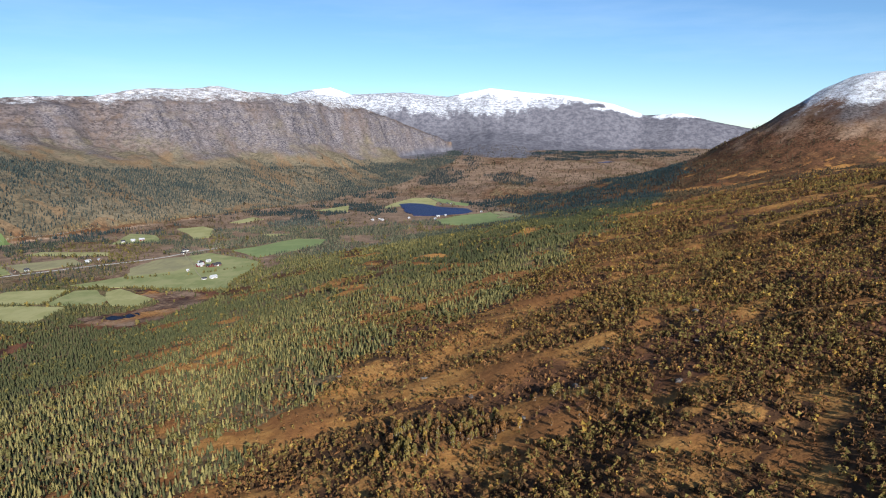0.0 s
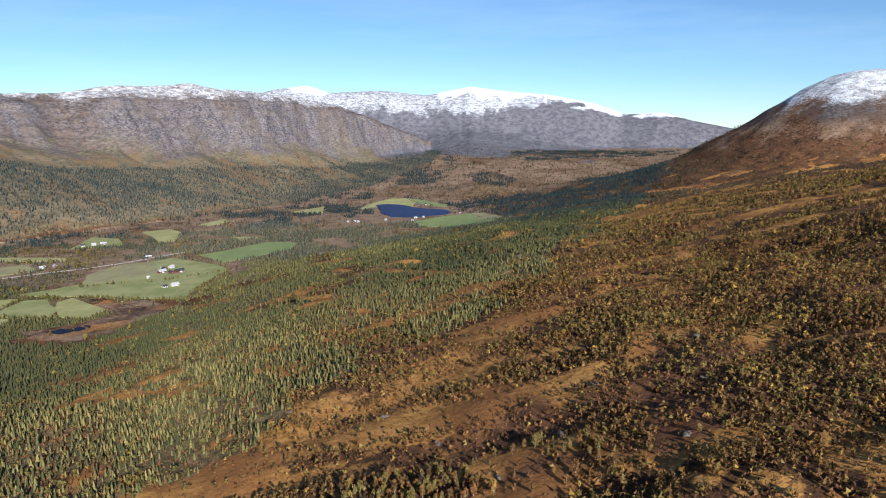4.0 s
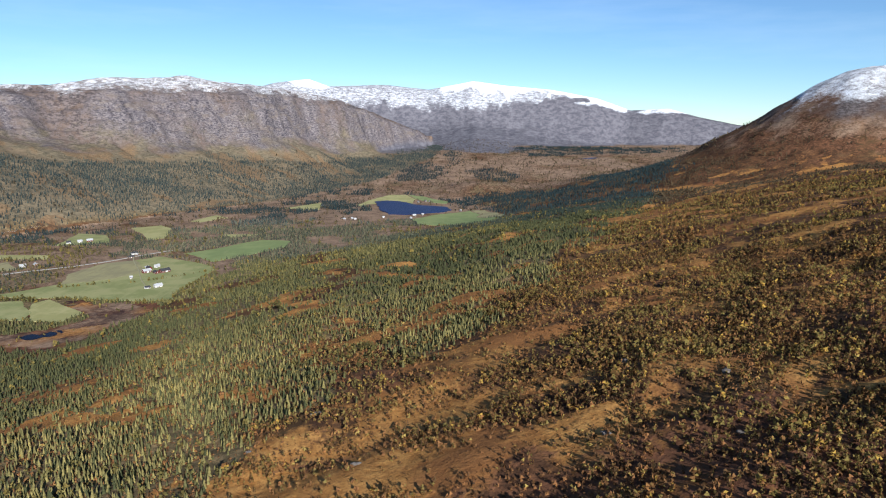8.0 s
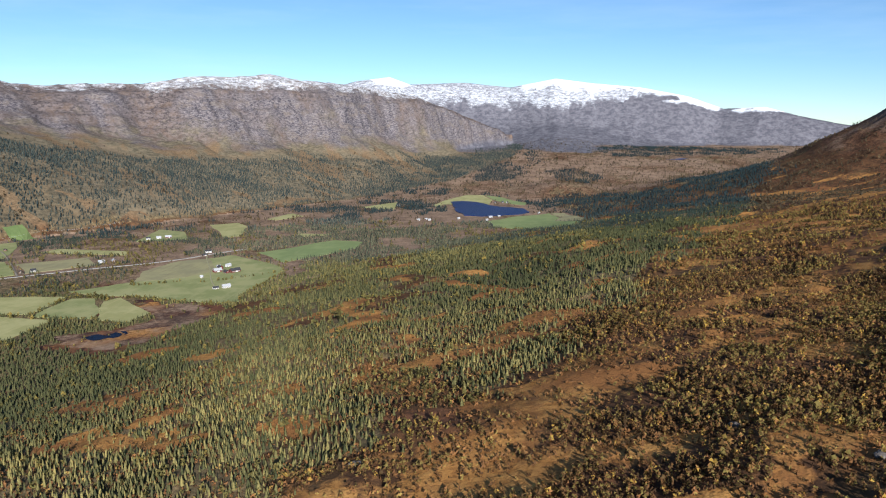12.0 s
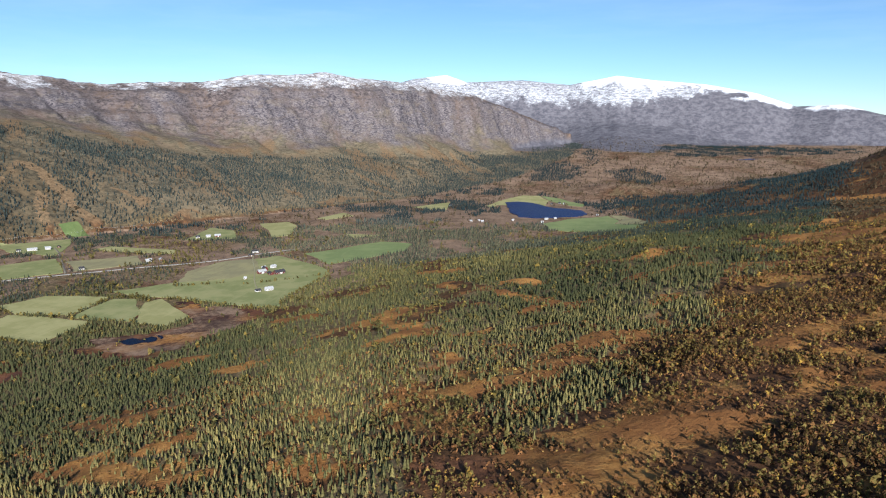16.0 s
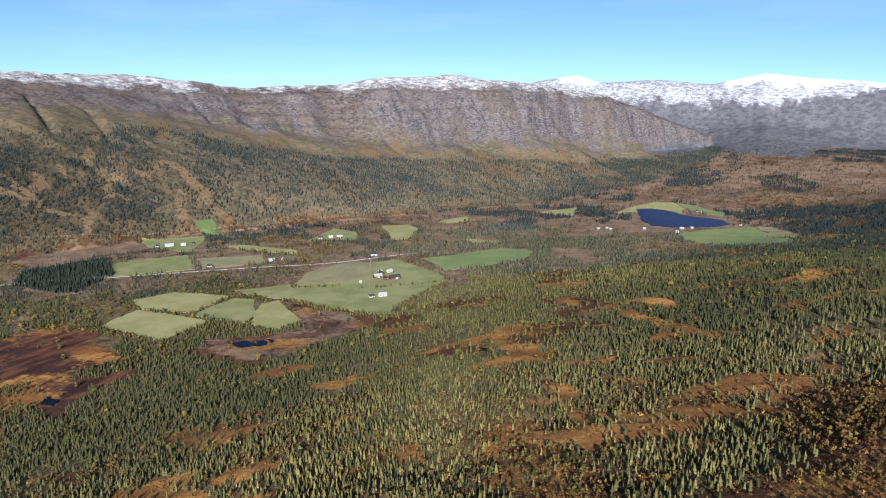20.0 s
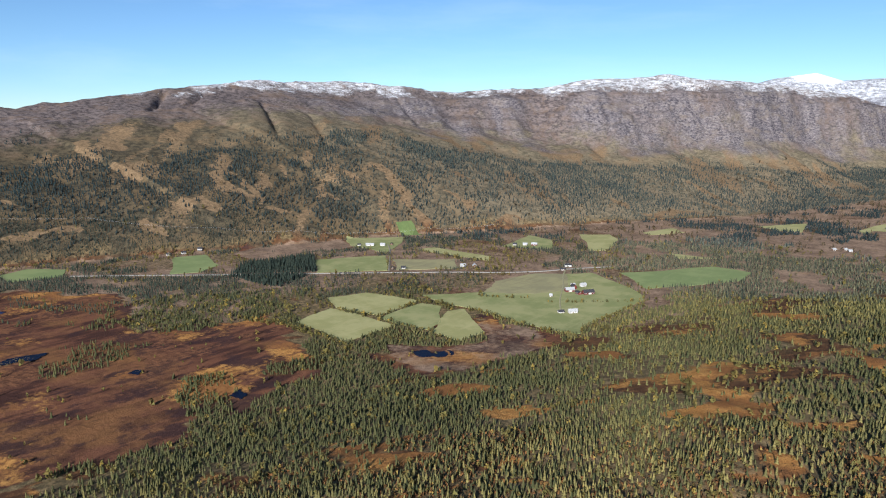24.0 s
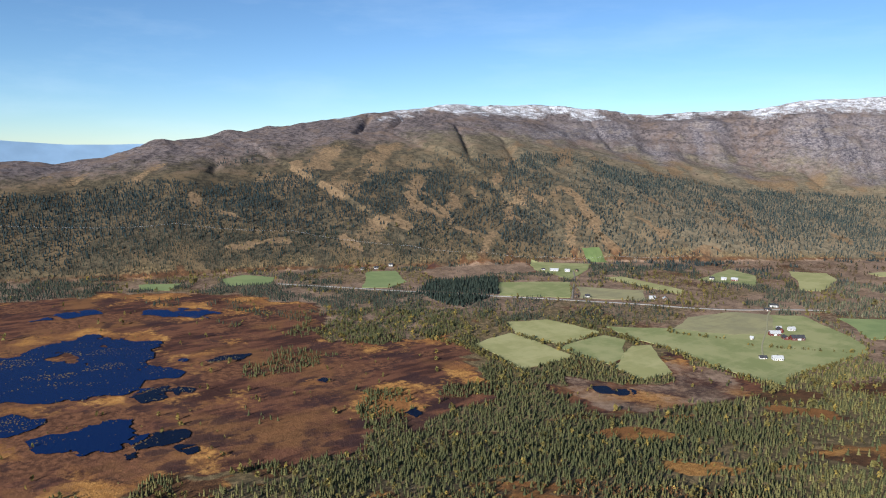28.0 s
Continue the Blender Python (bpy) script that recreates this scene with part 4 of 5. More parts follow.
def sheet(name, outline, lift, mat, cell=7.0, level=None):
    """A thin sheet over the ground inside an outline, with a rim that reaches down into it."""
    bm = bmesh.new()
    ring = [bm.verts.new((x, y, 0)) for x, y in outline]
    bm.faces.new(ring)
    bmesh.ops.triangulate(bm, faces=bm.faces[:])
    xs = [p[0] for p in outline]
    ys = [p[1] for p in outline]
    if level is None:
        for k in range(int((max(xs) - min(xs)) / cell)):
            co = min(xs) + cell * (k + 0.5)
            bmesh.ops.bisect_plane(bm, geom=bm.verts[:] + bm.edges[:] + bm.faces[:], plane_co=(co, 0, 0), plane_no=(1, 0, 0))
        for k in range(int((max(ys) - min(ys)) / cell)):
            co = min(ys) + cell * (k + 0.5)
            bmesh.ops.bisect_plane(bm, geom=bm.verts[:] + bm.edges[:] + bm.faces[:], plane_co=(0, co, 0), plane_no=(0, 1, 0))
    co = np.array([v.co for v in bm.verts])
    z = ground_level(co[:, 0], co[:, 1]) + lift if level is None else np.full(len(co), level)
    for v, h in zip(bm.verts, z):
        v.co.z = h
    rim = [e for e in bm.edges if len(e.link_faces) == 1]
    ext = bmesh.ops.extrude_edge_only(bm, edges=rim)
    for g in ext["geom"]:
        if isinstance(g, bmesh.types.BMVert):
            g.co.z -= lift + 1.2
    bmesh.ops.recalc_face_normals(bm, faces=bm.faces[:])
    me = bpy.data.meshes.new(name)
    bm.to_mesh(me)
    bm.free()
    me.materials.append(mat)
    return new(name, me)


for i, (key, poly) in enumerate(FIELDS.items()):
    mat = M_STUBBLE if key in ("ploughed_field", "stubble_field", "sand_field") else M_GRASS if key in ("long_field", "lake_field", "house_strip", "oval_field", "edge_field", "hill_field") else M_PASTURE if key in ("farm_field", "middle_meadow", "house_field", "road_field", "upper_green", "farmyard_green") else M_MEADOW
    words = {"ploughed_field": "grey-brown ploughed field on the valley floor", "sand_field": "tan strip of dry grass by the lake", "stubble_field": "pale stubble field beside the valley road"}
    mat = M_DARKGRASS if key == "upper_green" else mat
    f = sheet("field", wavy(poly, 0.05, 3, i), 0.63 if key in ("ploughed_field", "sand_field", "house_field") else 0.55, mat, 30.0)
    tagged(f, words.get(key, "mown green hay field with a bushy edge"), "field", "fields of the valley floor", "structure")

lake = tagged(sheet("lake", wavy(LAKE, 0.07, 3, 5), 0.5, M_LAKE, level=FLOOR + 1.6), "deep blue lake between woods and meadows", "lake", kind="structure")


tagged(sheet("lake", wavy(FAR_LAKE, 0.1, 3, 8), 0.6, M_LAKE, 40.0), "narrow blue water far up the valley", "lake", kind="structure")


def build_pools():
    """Water wherever the bog lies low, with shores drawn in to the level line."""
    for i, (key, poly) in enumerate(LAGOONS.items()):
        step = 2.2
        xs = [p[0] for p in poly]
        ys = [p[1] for p in poly]
        gx, gy = np.arange(min(xs) - 22, max(xs) + 22, step), np.arange(min(ys) - 22, max(ys) + 22, step)
        px, py = np.meshgrid(gx, gy)
        f = pool_depth(px, py)
        mine = np.abs(from_line(px, py, [(*p, 0) for p in poly + poly[:1]])[0])
        near = inside(px, py, poly) | (mine < 20)
        for k, other in enumerate(LAGOONS.values()):
            if k < i:
                near &= ~(inside(px, py, other) | (np.abs(from_line(px, py, [(*p, 0) for p in other + other[:1]])[0]) < 20))
        wet = (f > 0) & near
        cell = wet[:-1, :-1] | wet[1:, :-1] | wet[:-1, 1:] | wet[1:, 1:]
        cell &= near[:-1, :-1] & near[1:, 1:]
        ex = (pool_depth(px + 0.3, py) - f) / 0.3
        ey = (pool_depth(px, py + 0.3) - f) / 0.3
        pull = np.where(f < 0, np.clip(-f / (ex * ex + ey * ey + 1e-4), 0, 40), 0)
        mx, my = np.clip(pull * ex, -step, step), np.clip(pull * ey, -step, step)
        idx = np.arange(px.size).reshape(px.shape)
        faces = np.stack([idx[:-1, :-1], idx[:-1, 1:], idx[1:, 1:], idx[1:, :-1]], -1)[cell]
        used, inv = np.unique(faces, return_inverse=True)
        co = np.stack([(px + mx).ravel()[used], (py + my).ravel()[used], np.full(len(used), FLOOR + 0.75)], -1)
        ob = new("bog_pool", mesh_from("bog_pool", co, inv.reshape(-1, 4), (M_LAKE if key in ("north_pool", "bent_pool") else M_POOL) if max(xs) - min(xs) > 44 else M_DARKPOOL))
        tagged(ob, "deep blue pool with sedge tufts in the rusty bog" if i < 4 else "small dark pool in the rusty bog", "pool", "bog pools", "structure")


build_pools()


def ribbon(name, line, width, lift, mat, step=12.0):
    pts = []
    for (ax, ay, _), (bx, by, _) in zip(line, line[1:]):
        n = max(1, int(math.hypot(bx - ax, by - ay) / step))
        pts += [(ax + (bx - ax) * k / n, ay + (by - ay) * k / n) for k in range(n)]
    pts.append(line[-1][:2])
    p = np.array(pts)
    for _ in range(6):
        p[1:-1] = (p[:-2] + 2 * p[1:-1] + p[2:]) / 4
    d = np.gradient(p, axis=0)
    d /= np.linalg.norm(d, axis=1)[:, None]
    side = np.stack([-d[:, 1], d[:, 0]], 1) * width / 2
    z = ground_level(p[:, 0], p[:, 1]) + lift
    rows = [np.c_[p + side * 1.5, z - lift - 0.8], np.c_[p + side, z], np.c_[p - side, z], np.c_[p - side * 1.5, z - lift - 0.8]]
    n = len(p)
    faces = [(r * n + i, (r + 1) * n + i, (r + 1) * n + i + 1, r * n + i + 1) for r in range(3) for i in range(n - 1)]
    return new(name, mesh_from(name, np.concatenate(rows), faces, mat))


tagged(ribbon("farm_track", LANE, 3.0, 0.6, M_TRACK), "gravel lane from the road to a farm", "lane", kind="structure")
tagged(ribbon("farm_track", FARM_LANE, 2.0, 0.72, M_PALETRACK), "gravel lane between farm buildings and fields", "lane", kind="structure")
tagged(ribbon("road", ROAD, 3.8, 0.7, M_HIGHWAY), "grey asphalt road along the valley floor", "road", kind="structure")


# ---- woods ----
def cone_tree(levels, sides, radius, rnd, jag=0.35):
    """A spruce one metre tall, of ragged skirts."""
    v, f = [], []
    for k in range(levels):
        z0, z1 = 0.06 + 0.94 * k / levels * 0.9, min(1.0, 0.06 + 0.94 * (k + 1.5) / levels)
        r = radius * (1 - k / levels * 0.85)
        base = len(v)
        turn = rnd.random() * 6
        for s in range(sides):
            a = turn + 6.2832 * s / sides
            q = r * (1 - jag * (s % 2)) * rnd.uniform(0.8, 1.15)
            v.append((q * math.cos(a), q * math.sin(a), z0 + (0.05 if s % 2 else 0.0)))
        v.append((rnd.uniform(-0.01, 0.01), 0, z1))
        f += [(base + s, base + (s + 1) % sides, base + sides) for s in range(sides)]
    return np.array(v), np.array(f)


def yellow_haze_tone(x, y):
    """How yellow the needles are, with the flank's haze and shade put into the tone: most on the slope, least on the
    flank.
    """
    sf, _, _ = from_line(x, y, FOOT)
    slope = smooth(FLOOR + 6, FLOOR + 40, ground_level(x, y))
    east = 0.50 + 0.18 * smooth(950, 1300, y) + 0.36 * slope * smooth(900, 480, y) + 0.5 * fbm(x, y, 160, 2, 177) * slope
    # fixed low tone in BELT and past y 1900
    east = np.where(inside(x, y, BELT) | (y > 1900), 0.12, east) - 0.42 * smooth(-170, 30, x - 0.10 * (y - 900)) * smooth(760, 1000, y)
    east = east * (1 - 0.62 * np.maximum(smooth(-170, -300, x) * smooth(500, 600, y) * smooth(1000, 850, y), smooth(-520, -640, x))) * np.where(inside(x, y, PLANTATION), 0.3, 1)
    # flank tone painted: dark at its near end, haze-pale towards the valley head
    return np.clip(np.where(sf > 0, 0.05 + 0.34 * smooth(1050, 1900, y), east), 0.04, 1)


def flake_tree(flakes, spread, rnd, size=0.15, low=0.1):
    """A birch one metre tall: loose sprays of leaves round a thin stem, with gaps between."""
    v, f = [], []
    for k in range(flakes):
        h = rnd.random() ** 0.9
        reach = spread * (0.5 + 1.2 * h) * (1 - h) ** 0.5
        a, q = rnd.random() * 6.2832, reach * math.sqrt(rnd.uniform(0.15, 1.0))
        c = Vector((q * math.cos(a), q * math.sin(a), low + (1 - low) * h))
        turn = Euler((rnd.uniform(0.5, 1.7), rnd.uniform(-0.6, 0.6), rnd.random() * 6.2832))
        base = len(v)
        for d in ((-1, -0.7, 0), (1, -0.6, 0.2), (0.1, 1.2, 0)):
            o = Vector(d) * size * rnd.uniform(0.6, 1.2)
            o.rotate(turn)
            v.append(tuple(c + o))
        f.append((base, base + 1, base + 2))
    n = len(v)
    v += [(0.02, 0, -0.05), (-0.012, 0.018, -0.05), (-0.012, -0.018, -0.05), (0, 0, 0.85)]
    f += [(n, n + 1, n + 3), (n + 1, n + 2, n + 3), (n + 2, n, n + 3)]
    return np.array(v), np.array(f)


def plant(name, kinds, x, y, tall, wide, mat, rnd, label, category):
    """Many plants in one mesh: the kinds in turn, each at its place, height and girth."""
    x, y, tall, wide = (np.asarray(a, float) for a in (x, y, tall, wide))
    z = ground_level(x, y) - 0.25
    which = rnd.integers(0, len(kinds), len(x))
    leafy = 1.0 if category in ("scrub", "shrubs") else 0.0
    rough = rnd.random(16)
    vs, fs, tones, base = [], [], [], 0
    for k, (v, f) in enumerate(kinds):
        pick = np.where(which == k)[0]
        if not len(pick):
            continue
        turn = rnd.random(len(pick)) * 6.2832
        c, s = np.cos(turn)[:, None], np.sin(turn)[:, None]
        g = (tall[pick] * wide[pick])[:, None]
        px = (v[None, :, 0] * c - v[None, :, 1] * s) * g + x[pick][:, None]
        py = (v[None, :, 0] * s + v[None, :, 1] * c) * g + y[pick][:, None]
        pz = v[None, :, 2] * tall[pick][:, None] + z[pick][:, None]
        vs.append(np.stack([px, py, pz], -1).reshape(-1, 3))
        fs.append((f[None] + (np.arange(len(pick)) * len(v))[:, None, None] + base).reshape(-1, 3))
        own = (rnd.random(len(pick)) ** 1.25 * (1 if leafy else yellow_haze_tone(x[pick], y[pick])))[:, None]
        tones.append(np.clip(own + 0.30 * (rough[None, np.arange(len(v)) // 3 % 16] - 0.5) * leafy, 0, 1).ravel())
        base += len(pick) * len(v)
    me = mesh_from(name, np.concatenate(vs), np.concatenate(fs), mat, category == "wood")
    a = me.attributes.new("tone", "FLOAT", "POINT")
    a.data.foreach_set("value", np.concatenate(tones).astype(np.float32))
    return tagged(new(name, me), label, category, kind="stuff")


def off_fields(x, y, margin=0.0):
    free = np.ones(len(x), bool)
    for poly in list(FIELDS.values()) + [LAKE] + list(LAGOONS.values()):
        free &= ~inside(x, y, poly)
    d, _, _ = from_line(x, y, ROAD)
    return free & (np.abs(d) > 8 + margin)


def view_distance(x, y):
    """Distance from the line of the flight."""
    return np.hypot(x - 15, y - np.clip(y, 0, 352))


rng = np.random.default_rng(7)
R = random.Random(3)
SPRUCE_NEAR = [cone_tree(3, 7, 0.25, R, 0.42) for _ in range(6)]
SPRUCE_MID = [cone_tree(3, 5, 0.25, R, 0.4) for _ in range(4)]
SPRUCE_FAR = [cone_tree(2, 3, 0.16, R, 0.2) for _ in range(3)]
BIRCH_NEAR = [flake_tree(16, R.uniform(0.26, 0.40), R, 0.170) for _ in range(12)]
BIRCH_MID = [flake_tree(12, R.uniform(0.26, 0.36), R, 0.23) for _ in range(8)]
BIRCH_FAR = [flake_tree(8, 0.26, R, 0.2) for _ in range(5)]
SEDGE = [cone_tree(1, 7, 0.75, R, 0.3) for _ in range(4)]
SHRUB = [flake_tree(5, 0.62, R, 0.42, 0.0) for _ in range(8)]


def scatter(x0, x1, y0, y1, spacing):
    nx, ny = int((x1 - x0) / spacing), int((y1 - y0) / spacing)
    i, j = np.meshgrid(np.arange(nx), np.arange(ny))
    x = x0 + (i + rng.random(i.shape)) * spacing
    y = y0 + (j + rng.random(i.shape)) * spacing
    return x.ravel(), y.ravel()


def in_view(x, y):
    """Within the sweep of the flight's views."""
    a = np.degrees(np.arctan2(-(x - 10), y + 60))
    return (a > -42) & (a < 96)


def near_hedge(x, y):
    best = np.full(np.shape(x), 1e9)
    for line in HEDGES:
        best = np.minimum(best, np.abs(from_line(x, y, line)[0]))
    return best


def shares(x, y):
    """The chance of a spruce and of a birch at places of the plan."""
    z = ground_level(x, y)
    d = view_distance(x, y)
    w, sf = mountain_share(x, y)
    patch = fbm(x, y, 130, 4, 111)
    fine = fbm(x, y, 38, 3, 113)
    open_ = clearing(x, y)
    bog = bog_share(x, y) * (z < FLOOR + 6)
    east = sf < 0
    flat = east & (z < FLOOR + 5)
    # spruce: the belt at the foot of the near slope, the floor, the far mountain's side
    inner_wood = belt_share(x, y)
    belt = inner_wood * (1 - 0.95 * open_)
    spruce = np.where(east, belt * thicket(x, y) * (0.85 + 0.7 * fine), 0)
    level = smooth(-0.12, 0.05, patch + 0.8 * fine + 0.10 * smooth(-500, -250, x) - 0.16 * smooth(1350, 1650, y) - 0.13 * smooth(-560, -760, x)) * 0.9
    spruce = np.where(flat, level, spruce)
    groves = smooth(-0.06, 0.06, fbm(x, y * 0.55, 230, 3, 119) + 0.45 * fine) * 0.9
    spruce = np.where((sf < 0) & (y > 2250 - 0.2 * x), groves * smooth(3900, 3500, y) * smooth(-110, -140, z) * (1 - smooth(60, 220, x) * smooth(2350, 2600, y)), spruce)
    p, q = wobble(x, y, 90, 40, 163)
    far_wood = inside(p, q, FAR_WOOD) & (fine > -0.02)
    dense = inside(p, q, BELT) | inside(p, q, KNOLL) | inside(p, q, LAKE_WOOD)
    spruce = np.where(dense | far_wood, 0.62 + 0.9 * fine, spruce)
    u, v = wobble(x, y, 30, 12, 161)
    copse = inside(u, v, COPSE) | inside(u, v, SPIT)
    spruce = np.where(bog > 0.5, 0.4 * smooth(0.36, 0.44, fbm(x, y, 70, 3, 115) + 0.3 * fine) * smooth(540, 620, y), spruce)
    spruce = np.where(inside(u, v, NEAR_WOOD) & (bog < 0.5), 0.85 * (1 - open_), spruce)
    spruce = np.where(copse, 0.40 + 1.5 * fine, spruce)
    spruce = np.where(inside(u, v, RIVER_WOOD), 0.28 + 0.7 * fine, spruce)
    spruce = np.where(inside(x, y, PLANTATION), 0.97, spruce)
    spruce = np.where(near_hedge(x, y) < 7, 0.35, spruce)
    side = smooth(-0.01, 0.01, w) * smooth(0.52, 0.36, w + 0.3 * patch - 0.10 * smooth(1300, 800, y)) * (1 - 0.92 * scars(x, y)) * (1.0 + 1.1 * fine) * (0.38 + 0.62 * np.maximum(smooth(-0.20, 0.02, fbm(x * 0.75 + y * 0.66, (y * 0.75 - x * 0.66) * 0.6, 90, 4, 127)), smooth(1200, 850, y)))
    spruce = np.where(sf > 0, side, spruce)
    # birch scrub
    birch = np.where(east, smooth(-205, -150, z + 40 * fine) * smooth(40, -70, z) * np.maximum(0.62 + 0.45 * lower_slope(x, y) + 3.2 * scrub_bands(x, y), 0.10 + 0.25 * lower_slope(x, y)) * (1 - 0.92 * open_), 0)
    birch = birch * (1 - 0.38 * smooth(450, 800, y) * smooth(-50, 150, x))
    birch = birch * (1 - 0.75 * inner_wood)
    birch = np.where(east & (inner_wood > 0.5), np.maximum(birch, (0.19 + 0.3 * fine) * (1 - 0.9 * open_) * (0.3 + 0.7 * thicket(x, y))), birch)
    birch = np.where(flat, 0.2 + 0.6 * fine, birch) * np.where(bog > 0.5, 0.03, 1)
    birch = np.where(copse | inside(u, v, RIVER_WOOD), 0.2 + 0.5 * fine, birch)
    birch = np.where(near_hedge(x, y) < 7, 0.5, birch)
    birch = np.where(sf > 0, (0.12 + 0.08 * smooth(800, 1500, y)) * smooth(0.62, 0.35, w) * (0.7 + 1.2 * fine), birch)
    inner = np.minimum(*[np.abs(from_line(x, y, line)[0]) for line in FIELD_HEDGES]) < 2.6
    birch = np.where(inner, 0.6, birch)
    spruce = np.where(inner, 0.1, spruce)
    keep = (off_fields(x, y) | inner) & in_view(x, y) & (np.abs(from_line(x, y, FARM_LANE)[0]) > 9)
    shore = np.array([(p[0], p[1], 0) for p in LAKE + LAKE[:1]])
    keep &= np.abs(from_line(x, y, shore.tolist())[0]) > 22
    keep &= ~((y < 2060) & (y > 1890) & (x > -190) & (x < 60))
    return spruce * keep, birch * keep, z, d


# single trees stand in this stretch of the slope; the rest of the wood is one mesh by distance
STAND_BIRCH = (-30, 75, 268, 345)
STAND_SPRUCE = (-262, -205, 440, 520)


def in_box(x, y, box):
    return (x > box[0]) & (x < box[1]) & (y > box[2]) & (y < box[3])


SINGLES = {"spruce": [], "birch": []}


def woods():
    tiers = ((0, 480, 2.7), (480, 1000, 3.2), (1000, 1500, 4.2), (1500, 9000, 6.6))
    for n, (lo, hi, gap) in enumerate(tiers):
        reach = min(hi, 2600)
        x, y = scatter(max(-2250, -reach - 30), min(1500, reach + 60), -30, min(3950, reach + 380) if n < 3 else 3950, gap)
        d = view_distance(x, y)
        d = d + 90 * fbm(x, y, 60, 2, 195) * (d > 700) + (rng.random(len(x)) - 0.5) * 120 * (d > 700)
        m = (d >= lo) & (d < hi) & in_view(x, y)
        x, y = x[m], y[m]
        spruce, birch, z, d = shares(x, y)
        u = rng.random(len(x))
        is_s = u < spruce * (0.78, 0.84, 1, 1)[n]
        is_b = ~is_s & (rng.random(len(x)) < birch * (1.0, 0.9, 0.75, 0.75)[n])
        for mask, kind, box in ((is_s, "spruce", STAND_SPRUCE), (is_b, "birch", STAND_BIRCH)):
            alone = mask & in_box(x, y, box)
            SINGLES[kind] += list(zip(x[alone], y[alone]))
            m = mask & ~in_box(x, y, box)
            c = int(m.sum())
            if kind == "spruce":
                tall = rng.uniform(0.62, 1.35, c) ** 1.1 * np.where(inside(x[m], y[m], PLANTATION), 9.5, (4.3, 4.8, 5.8, 7.6)[n])
                plant("spruce_wood", (SPRUCE_NEAR, SPRUCE_MID, SPRUCE_FAR, SPRUCE_FAR)[n], x[m], y[m], tall, rng.uniform(0.8, 1.25, c) * (1, 1.05, 1.1, 1.5)[n], (M_SPRUCE, M_SPRUCE, M_MIDSPRUCE, M_HAZESPRUCE)[n], rng,
                      ("dense olive-green spruce wood on the lower slope", "green spruce wood with glades on the slope", "green spruce wood on the valley floor", "spruce wood on the far mountain side, haze blue in its colour")[n], "wood")
            else:
                tall = (1.4 + 2.6 * rng.random(c) ** 1.4) * (1, 1.1, 1.4, 1.8)[n] * np.where(z[m] < -160, 1.3, 1)
                tall = tall * np.where(rng.random(c) < 0.08, 1.6, 1)
                xm, ym, wide = x[m], y[m], rng.uniform(0.9, 1.4, c)
                low = (belt_share(xm, ym) > 0.5) & (n < 3)
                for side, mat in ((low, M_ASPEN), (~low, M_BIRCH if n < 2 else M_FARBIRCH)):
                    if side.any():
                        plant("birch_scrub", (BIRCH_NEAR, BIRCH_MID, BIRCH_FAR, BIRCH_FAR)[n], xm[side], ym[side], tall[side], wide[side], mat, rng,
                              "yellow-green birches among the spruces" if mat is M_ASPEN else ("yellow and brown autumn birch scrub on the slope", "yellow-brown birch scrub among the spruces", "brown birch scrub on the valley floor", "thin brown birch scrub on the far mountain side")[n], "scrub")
    # dwarf shrubs and tussocks between the trees of the near slope
    x, y = scatter(-330, 420, 0, 900, 2.75)
    d = view_distance(x, y)
    w, sf = mountain_share(x, y)
    keep = (d < 430) & in_view(x, y) & (ground_level(x, y) > FLOOR + 12) & (rng.random(len(x)) < (0.66 + 0.3 * lower_slope(x, y) + 1.2 * fbm(x, y, 22, 3, 171)) * (1 - 0.8 * clearing(x, y)))
    x, y = x[keep], y[keep]
    plant("dwarf_shrubs", SHRUB, x, y, rng.uniform(0.7, 2.2, len(x)), rng.uniform(0.7, 1.2, len(x)), M_SHRUB, rng, "low brown heather and juniper on the slope", "shrubs")
    x, y = scatter(-1130, -540, 300, 680, 3.4)
    f = pool_depth(x, y)
    keep = (f > 0.02) & (rng.random(len(x)) < 0.04 + 0.75 * smooth(0.02, 0.25, fbm(x * 0.4 + y * 0.9, (y * 0.4 - x * 0.9) * 2.2, 60, 4, 173)) * (x > -990))
    x, y = x[keep], y[keep]
    plant("sedge_tufts", SEDGE, x, y, rng.uniform(1.3, 1.8, len(x)), rng.uniform(0.7, 2.6, len(x)), M_SEDGE, rng, "tan sedge tufts standing in the bog pools", "sedge")


woods()

# ---- things ----
def part(name, bm, mat, parent, label=""):
    me = bpy.data.meshes.new(name)
    bmesh.ops.recalc_face_normals(bm, faces=bm.faces[:])
    bm.to_mesh(me)
    bm.free()
    me.materials.append(mat)
    ob = new(name, me)
    ob.parent = parent
    return tagged(ob, label)


def box(x0, x1, y0, y1, z0, z1, bevel=0.0):
    bm = bmesh.new()
    bmesh.ops.create_cube(bm, size=1.0, matrix=Matrix.LocRotScale(((x0 + x1) / 2, (y0 + y1) / 2, (z0 + z1) / 2), None, (x1 - x0, y1 - y0, z1 - z0)))
    if bevel:
        bmesh.ops.bevel(bm, geom=bm.edges[:], offset=bevel, segments=1, affect="EDGES")
    return bm


